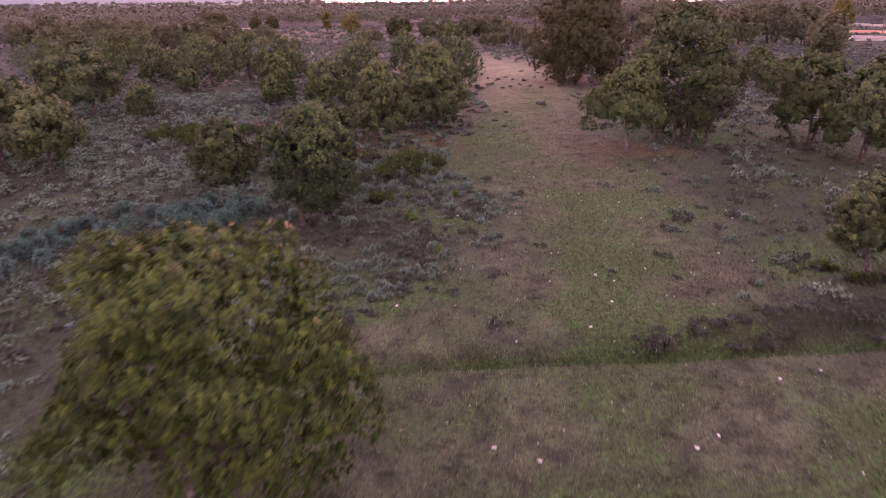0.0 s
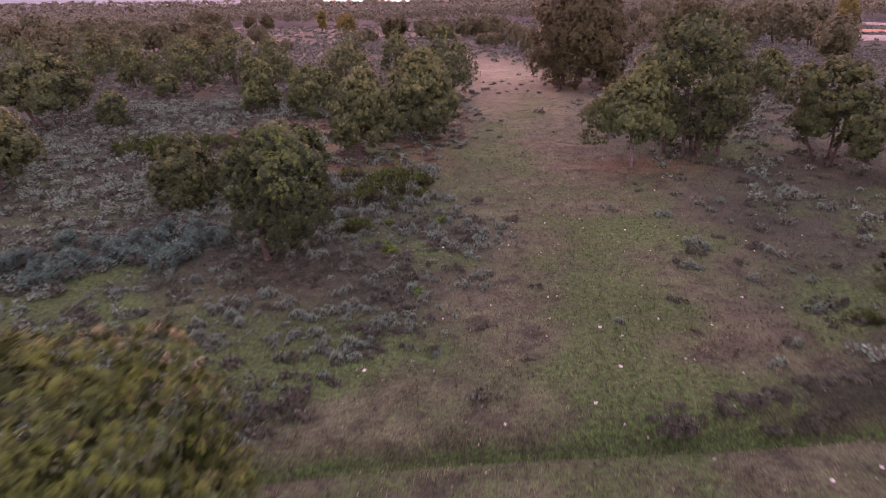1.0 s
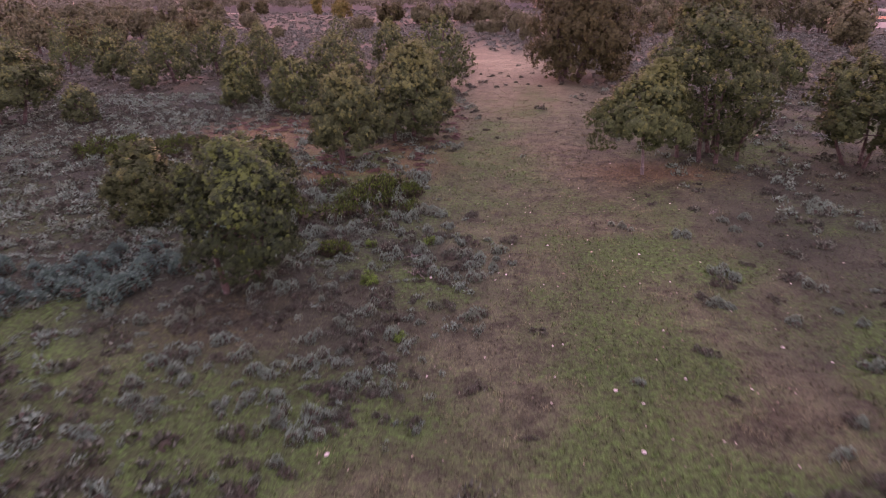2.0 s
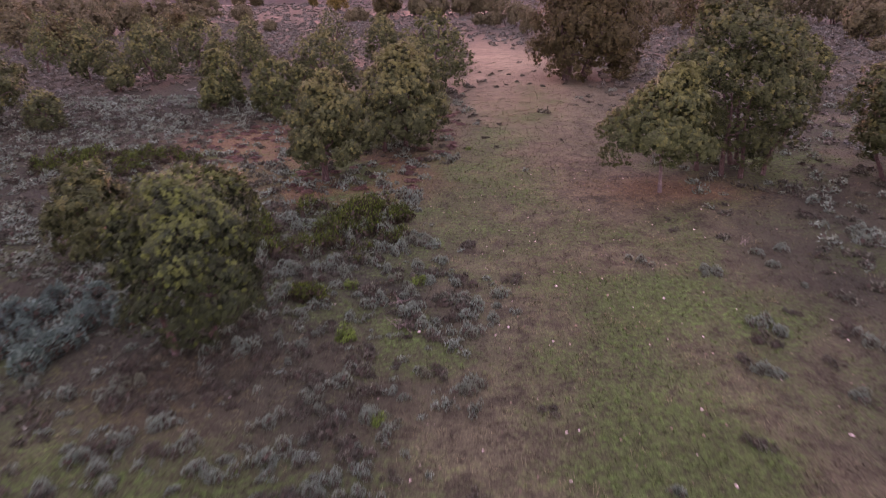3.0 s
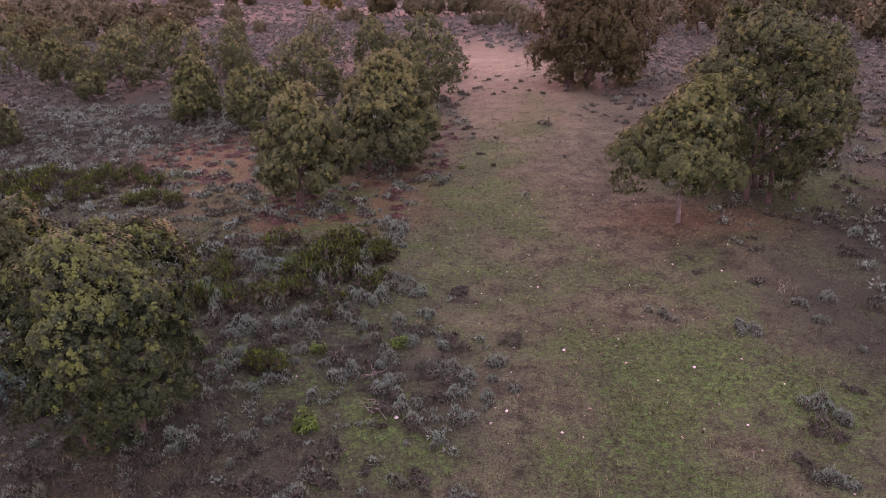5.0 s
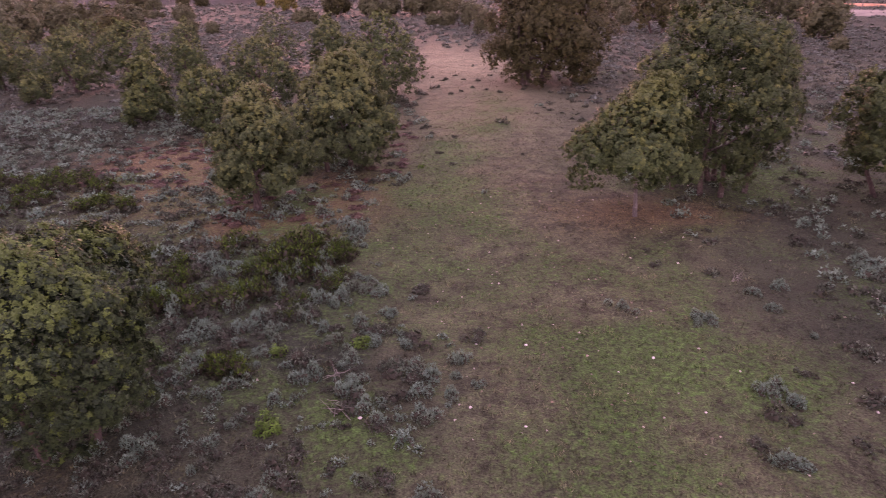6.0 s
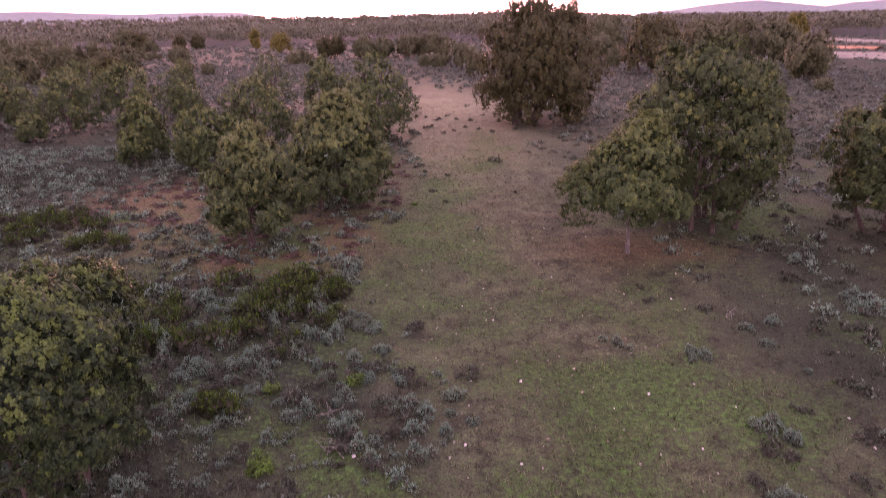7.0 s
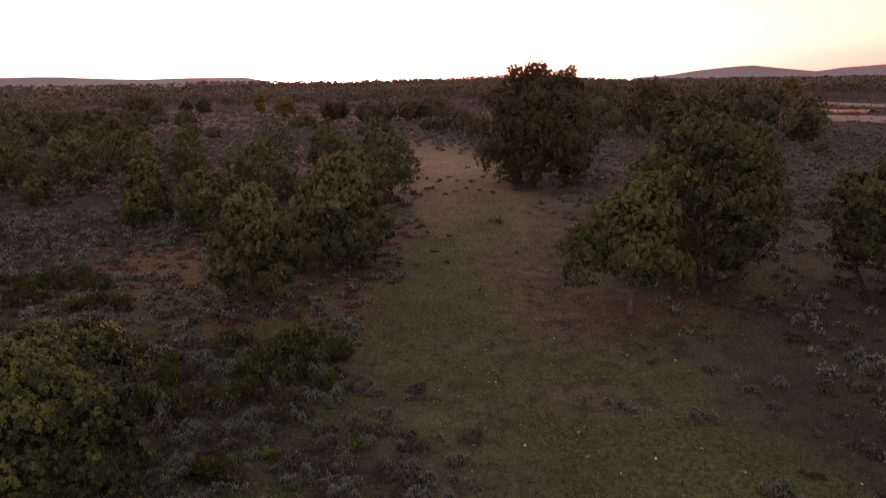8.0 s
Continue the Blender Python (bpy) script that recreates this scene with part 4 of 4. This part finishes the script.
for seed, kind, n, dense, shown, name, low, high, label in ((51, "lavender", 8000, 0.95, 240, "lavender_heath", 0.50, 1.15, "grey-green lavender scrub covering the heath"),
                                                     (53, "heather", 8000, 0.95, 130, "heather_heath", 0.50, 1.20, "brown dry heather scrub covering the heath")):
    x, y = heath(n, -50, 42, -8, 68, seed, dense)
    near = np.argsort(np.hypot(x, y - 18))
    for k in near[:shown]:
        shrub(kind, x[k], y[k], low + (high - low) * rng.random() ** 1.6, rng.uniform(0.9, 1.3))
    far = near[shown:]
    shrub_mass(name, kind + "_coarse", x[far], y[far], rng.uniform(low, high * 1.15, len(far)), rng, label)
x, y = flat_noise(rng, 5600, -38, 34, -12, 62)
keep = rng.random(5600) < 0.22 + 0.5 * glade(x, y)
x, y, keep = np.append(x[keep], rng.uniform(-10, 24, 900)), np.append(y[keep], rng.uniform(-16, 0.5, 900)), np.ones(keep.sum() + 900, bool)
shrub_mass("grass_tussocks", "tussock", x[keep], y[keep], rng.uniform(0.3, 0.95, keep.sum()), rng, "tufts of bleached grass all over the heath")
for seed, kind, close, thin, n, label in ((61, "grey_scrub", "lavender_coarse", 0.7, 8000, "pale grey scrub on the distant heath"),
                                          (63, "brown_scrub", "heather_coarse", 0.7, 7000, "brown scrub on the distant heath")):
    r, az = 50 + 330 * rng.random(n) ** 1.4, np.radians(rng.uniform(-44, 42, n))
    x, y = r * np.sin(az), r * np.cos(az)
    p = (1 - glade(x, y) * (1 - step(105, 135, y)) * 0.97) * (0.35 + 0.65 * step(0.3, 0.6, value_noise(x, y, 9, seed))) * np.where(x > 8, 0.75, 1.0)
    keep = (rng.random(n) < p) & (r > np.where(np.abs(x) < 45, 62, 50))
    size = rng.uniform(0.5, 1.3, n) * np.interp(r, (50, 300), (0.9, 1.7))
    for name, which, mass, part_kept in (("middle_scrub", keep & (r < 115), close, thin), ("distant_scrub", keep & (r >= 115), kind, 1.0)):
        shrub_mass(name, mass, x[which], y[which], size[which], rng, label, part_kept, KINDS[kind][1])
for kind, x0, x1, y0, y1, n in (("brown_scrub", 13, 80, 44, 150, 2300), ("grey_scrub", 13, 80, 44, 150, 2100), ("brown_scrub", -80, -4, 58, 190, 1900), ("grey_scrub", -80, -4, 58, 190, 2200)):
    x, y = flat_noise(rng, n, x0, x1, y0, y1)
    keep = rng.random(n) < (1 - glade(x, y) * 0.95) * (0.45 + 0.55 * step(0.3, 0.6, soft_noise(x, y, 6, 65)))
    shrub_mass("low_scrub", kind, x[keep], y[keep], rng.uniform(0.5, 1.15, keep.sum()), rng, "low grey and brown scrub between the oaks")
x, y = flat_noise(rng, 1100, -26, 3, 2, 42)
keep = rng.random(1100) < (1 - glade(x, y)) * 0.85
shrub_mass("small_lavender", "lavender_coarse", x[keep], y[keep], rng.uniform(0.25, 0.6, keep.sum()), rng, "small grey lavender seedlings between the larger shrubs")
for x, y, s in ((-0.3, 81, 0.6), (1, 78.5, 0.7), (2.3, 81.4, 0.6), (3.2, 78.8, 0.6), (4.7, 77.8, 0.8), (6.3, 81, 0.7), (0.3, 74.2, 0.9), (-0.9, 56, 0.7), (-0.2, 54, 0.6), (1.5, 52.8, 0.6),
                (0.4, 48.7, 0.7), (-2, 54.2, 0.7), (-1.5, 60.4, 0.8), (-2.9, 46.1, 0.7), (12.8, 65.9, 0.8), (13.5, 62.5, 0.7), (14.9, 64.2, 0.8), (10.1, 61, 0.7), (-2.3, 41.6, 0.7),
                (-5, 41.9, 0.8), (10, 30.4, 0.5), (13.8, 32.6, 0.6), (18.6, 32.9, 0.7), (21.9, 34.3, 0.7), (2.6, 71.5, 0.6), (3.9, 73.2, 0.7), (1.6, 70.1, 0.8), (5.2, 72.0, 0.6), (6.6, 70.3, 0.9)):
    shrub("heather", x, y, s * 0.9, 1.3, "small dark heather tuft standing on the pale glade")
xs, ys = flat_noise(rng, 150, -1, 1, -1, 1)
for k in range(140):
    cx, cy, sx, sy = ((-19, 47, 4, 6), (-8, 38, 4, 3.5), (-19, 48, 5, 7), (-3.2, 50, 1.8, 8))[k % 4]
    shrub("bracken", cx + xs[k] * sx, cy + ys[k] * sy, rng.uniform(0.5, 1.0), 0.6)

# ---- stones ----
for k, (x, y, s) in enumerate(((3.38, 22.07, 0.26), (7.7, 21.1, 0.26), (11.0, 12.1, 0.30), (12.3, 11.1, 0.22), (4.5, 9.0, 0.30), (4.66, 5.6, 0.30), (-4.3, 5.5, 0.34), (0.6, 2.2, 0.22),
                               (3.5, 3.4, 0.26), (-0.3, -3.9, 0.32), (5.6, -3.6, 0.32), (-8.1, 13.7, 0.26), (1.2, 18.3, 0.24), (2.8, 17.3, 0.2), (6.9, 9.7, 0.26), (6.3, 20.3, 0.16),
                               (1.6, 22.3, 0.2), (13.6, 19.2, 0.2), (8.4, 17.9, 0.18), (5.2, 8.2, 0.2), (2.6, 9.9, 0.2), (-2.2, 17.9, 0.3), (-6.6, 17.0, 0.2), (1.0, -4.4, 0.34), (6.4, -3.0, 0.25),
                               (9.4, 0.2, 0.3), (11.0, 0.8, 0.26), (7.0, 13.2, 0.18), (3.1, 12.1, 0.16), (8.8, 9.0, 0.18))):
    stone(x, y, s * 0.62, 7 * k + 1)


def litter():
    """Pale pebbles and dead leaves strewn over the short grass."""
    rng = np.random.default_rng(83)
    x, y = flat_noise(rng, 1300, -12, 24, -14, 40)
    k = rng.random(1300) < 0.25 + 0.75 * glade(x, y)
    x, y = x[k], y[k]
    size = rng.uniform(0.025, 0.06, len(x))
    c = np.stack([x, y, terrain(x, y) + 0.03], -1)
    corner = np.array([(1, 0, -0.5), (-0.6, 0.8, -0.5), (-0.5, -0.9, -0.5), (0.1, 0.1, 0.6)])
    v = c[:, None] + (corner[None] + rng.normal(size=(len(x), 4, 3)) * 0.25) * size[:, None, None]
    f = np.arange(len(x))[:, None, None] * 4 + np.array([(0, 1, 3), (1, 2, 3), (2, 0, 3)])[None]
    tagged(new("pebbles", raw_mesh("pebbles", v.reshape(-1, 3), f.reshape(-1, 3), M_LITTER)), "pale pebbles and dead leaves strewn over the grass", "pebbles", "", "stuff")


M_LITTER = leaf_material("pebbles_and_dead_leaves", (0.07, 0.06, 0.038), (0.18, 0.165, 0.115), (0.42, 0.41, 0.34), (0.14, 0.105, 0.06), 0.0)
litter()

# ---- far right: a pale track with a fence, an ochre cut, a pole; bare patches in the woods ----
M_TRACK = plain_material("pale_gravel", (0.15, 0.14, 0.11), (0.26, 0.24, 0.19), 0.6)
M_OCHRE = plain_material("ochre_earth", (0.36, 0.17, 0.09), (0.50, 0.27, 0.15), 0.4)
M_POLE = plain_material("weathered_pole", (0.16, 0.13, 0.11), (0.26, 0.23, 0.20), 3.0)


def strip(name, line, wide, material, label, category, lift=0.08):
    """A band of ground along a line, lying on the terrain, with ragged sides."""
    line = np.asarray(line, float)
    s = np.linspace(0, len(line) - 1, 40)
    px, py = np.interp(s, np.arange(len(line)), line[:, 0]), np.interp(s, np.arange(len(line)), line[:, 1])
    way = unit(np.stack([np.gradient(px), np.gradient(py)], -1))
    rows = []
    for k in np.linspace(-0.5, 0.5, 7):
        off = k * wide * (0.85 + 0.3 * value_noise(px, py, 6, 31 + (k > 0)))
        x, y = px - way[:, 1] * off, py + way[:, 0] * off
        rows.append(np.stack([x, y, terrain(x, y) + lift * (1 - abs(2 * k) ** 4) + 0.01], -1))
    v = np.stack(rows, 1).reshape(-1, 3)
    i, j = np.meshgrid(np.arange(39), np.arange(6), indexing="ij")
    b = (i * 7 + j).ravel()
    return tagged(new(name, raw_mesh(name, v, np.stack([b, b + 1, b + 8, b + 7], -1), material, smooth=True)), label, category, "", "structure")


strip("track", [(140, 318), (150, 305), (154, 280), (157, 255), (165, 228), (180, 205)], 15, M_TRACK, "pale gravel track along the woods", "track", 0.5)
strip("bare_earth", [(110, 219), (119, 213), (128, 203)], 7, M_OCHRE, "bare ochre earth of a shallow cut", "bare earth", 0.6)
strip("pale_flat", [(91, 183), (101, 178), (112, 172), (126, 163)], 26, M_TRACK, "bare pale ground beside the cut", "bare ground", 0.4)
strip("pale_clearing", [(150, 425), (162, 436), (176, 446)], 14, M_TRACK, "bare pale clearing in the woods", "clearing")
strip("pale_clearing", [(-142, 376), (-132, 379), (-122, 379)], 10, M_TRACK, "bare pale clearing before the woods", "clearing")


def post(name, x, y, high, thick, label, group):
    v, f = tube([(0, 0, -0.3), (0.02, 0, high * 0.5), (0, 0.02, high)], (thick, thick * 0.9, thick * 0.8), 8)
    top = np.arange(16, 24).reshape(1, 8)
    me = bpy.data.meshes.new(name)
    me.from_pydata([tuple(p) for p in v], [], [tuple(q) for q in f] + [tuple(top[0])])
    me.materials.append(M_POLE)
    ob = new(name, me)
    ob.location = (x, y, float(terrain(x, y)))
    return tagged(ob, label, "pole" if high > 3 else "post", group)


post("utility_pole", 109.3, 187.8, 4.4, 0.14, "grey wooden utility pole on the far heath", "poles by the track")
post("utility_pole", 139.0, 221.0, 4.4, 0.14, "grey wooden utility pole on the far heath", "poles by the track")
for k in range(14):
    post("fence_post", 140 + 2.0 * k, 262 - 4.6 * k, 1.4, 0.09, "thin wooden fence post by the track", "fence posts by the track")


def dead_tree(x, y, high, seed):
    rng = np.random.default_rng(seed)
    tree = new("dead_tree")
    tree.location = (x, y, float(terrain(x, y)))
    tagged(tree, "bare pale dead tree in a clearing", "dead tree", "dead trees")
    s = np.linspace(0, 1, 6)[:, None]
    line = np.array([0, 0, high]) * s + rng.normal(size=3) * 0.12 * high * s ** 2 * np.array([1, 1, 0])
    v, f = tube(line, 0.22 * (1 - 0.8 * s[:, 0]), 7)
    part("trunk", raw_mesh("trunk", v, f, M_TWIG, smooth=True), tree)
    for k in range(5):
        a = rng.random() * 6.28
        j = line[2 + k % 3]
        end = j + np.array([math.cos(a) * 0.3, math.sin(a) * 0.3, 0.35]) * high * rng.uniform(0.6, 1)
        v, f = tube(j + (end - j) * s, 0.09 * (1 - 0.8 * s[:, 0]), 5)
        part("limb", raw_mesh("limb", v, f, M_TWIG, smooth=True), tree)


for k, (x, y) in enumerate(((-139, 371), (-135, 374), (-131, 372), (-143, 374))):
    dead_tree(x, y, 6.5 - 0.6 * k, 200 + k)


def dead_branch(x, y, seed):
    """A few bleached sticks fallen together."""
    rng = np.random.default_rng(seed)
    pile = new("dead_branch")
    pile.location = (x, y, float(terrain(x, y)) + 0.03)
    tagged(pile, "bleached dead branches lying in the heather", "dead branch", "dead branches")
    a0 = rng.random() * 6.28
    for _ in range(6):
        a, long = a0 + rng.normal() * 0.5, rng.uniform(0.5, 1.3)
        s = np.linspace(-0.5, 0.5, 5)[:, None]
        line = np.array([math.cos(a), math.sin(a), rng.normal() * 0.15]) * s * long + rng.normal(size=3) * 0.12 * np.array([1, 1, 0]) + np.array([0, 0, 0.12])
        line += rng.normal(size=line.shape) * 0.025
        v, f = tube(line, np.linspace(0.015, 0.005, 5), 5)
        part("stick", raw_mesh("stick", v, f, M_TWIG, smooth=True), pile)


for k, (x, y) in enumerate(((-3.3, 20.2), (-3.0, 18.4), (-6.2, 25.4), (13.0, 27.0))):
    dead_branch(x, y, 300 + k)


# ---- grass ----
def grass():
    rng = np.random.default_rng(71)
    n = 115000
    y = -10 + 108 * rng.random(n) ** 1.6 - 12 * rng.random(n) ** 4
    x = 2 + (rng.random(n) - 0.5) * (46 + np.maximum(y, 0) * 0.7)
    h = rng.uniform(0.07, 0.20, n) * np.interp(y, (-22, -9, 20, 45, 78), (0.6, 1.0, 1.0, 0.8, 0.45))
    c = cover(x, y)
    root = np.stack([x, y, terrain(x, y) - 0.02], -1)
    blades = []
    for _ in range(2):
        lean = np.concatenate([rng.normal(size=(n, 2)) * 0.5, np.ones((n, 1))], -1)
        side = unit(np.concatenate([rng.normal(size=(n, 2)), np.zeros((n, 1))], -1)) * (0.014 + 0.010 * rng.random((n, 1))) * np.interp(y, (0, 70), (1, 1.5))[:, None]
        foot = root + np.concatenate([rng.normal(size=(n, 2)) * 0.05, np.zeros((n, 1))], -1)
        blades.append(np.stack([foot - side, foot + side, foot + lean * h[:, None]], 1))
    v = np.concatenate(blades)
    me = raw_mesh("grass", v.reshape(-1, 3), np.arange(len(v) * 3).reshape(-1, 3), M_GRASS, np.repeat(np.tile(c, (2, 1)), 3, axis=0))
    tagged(new("grass", me), "short dry and green grass of the glade", "grass", "", "stuff")


grass()
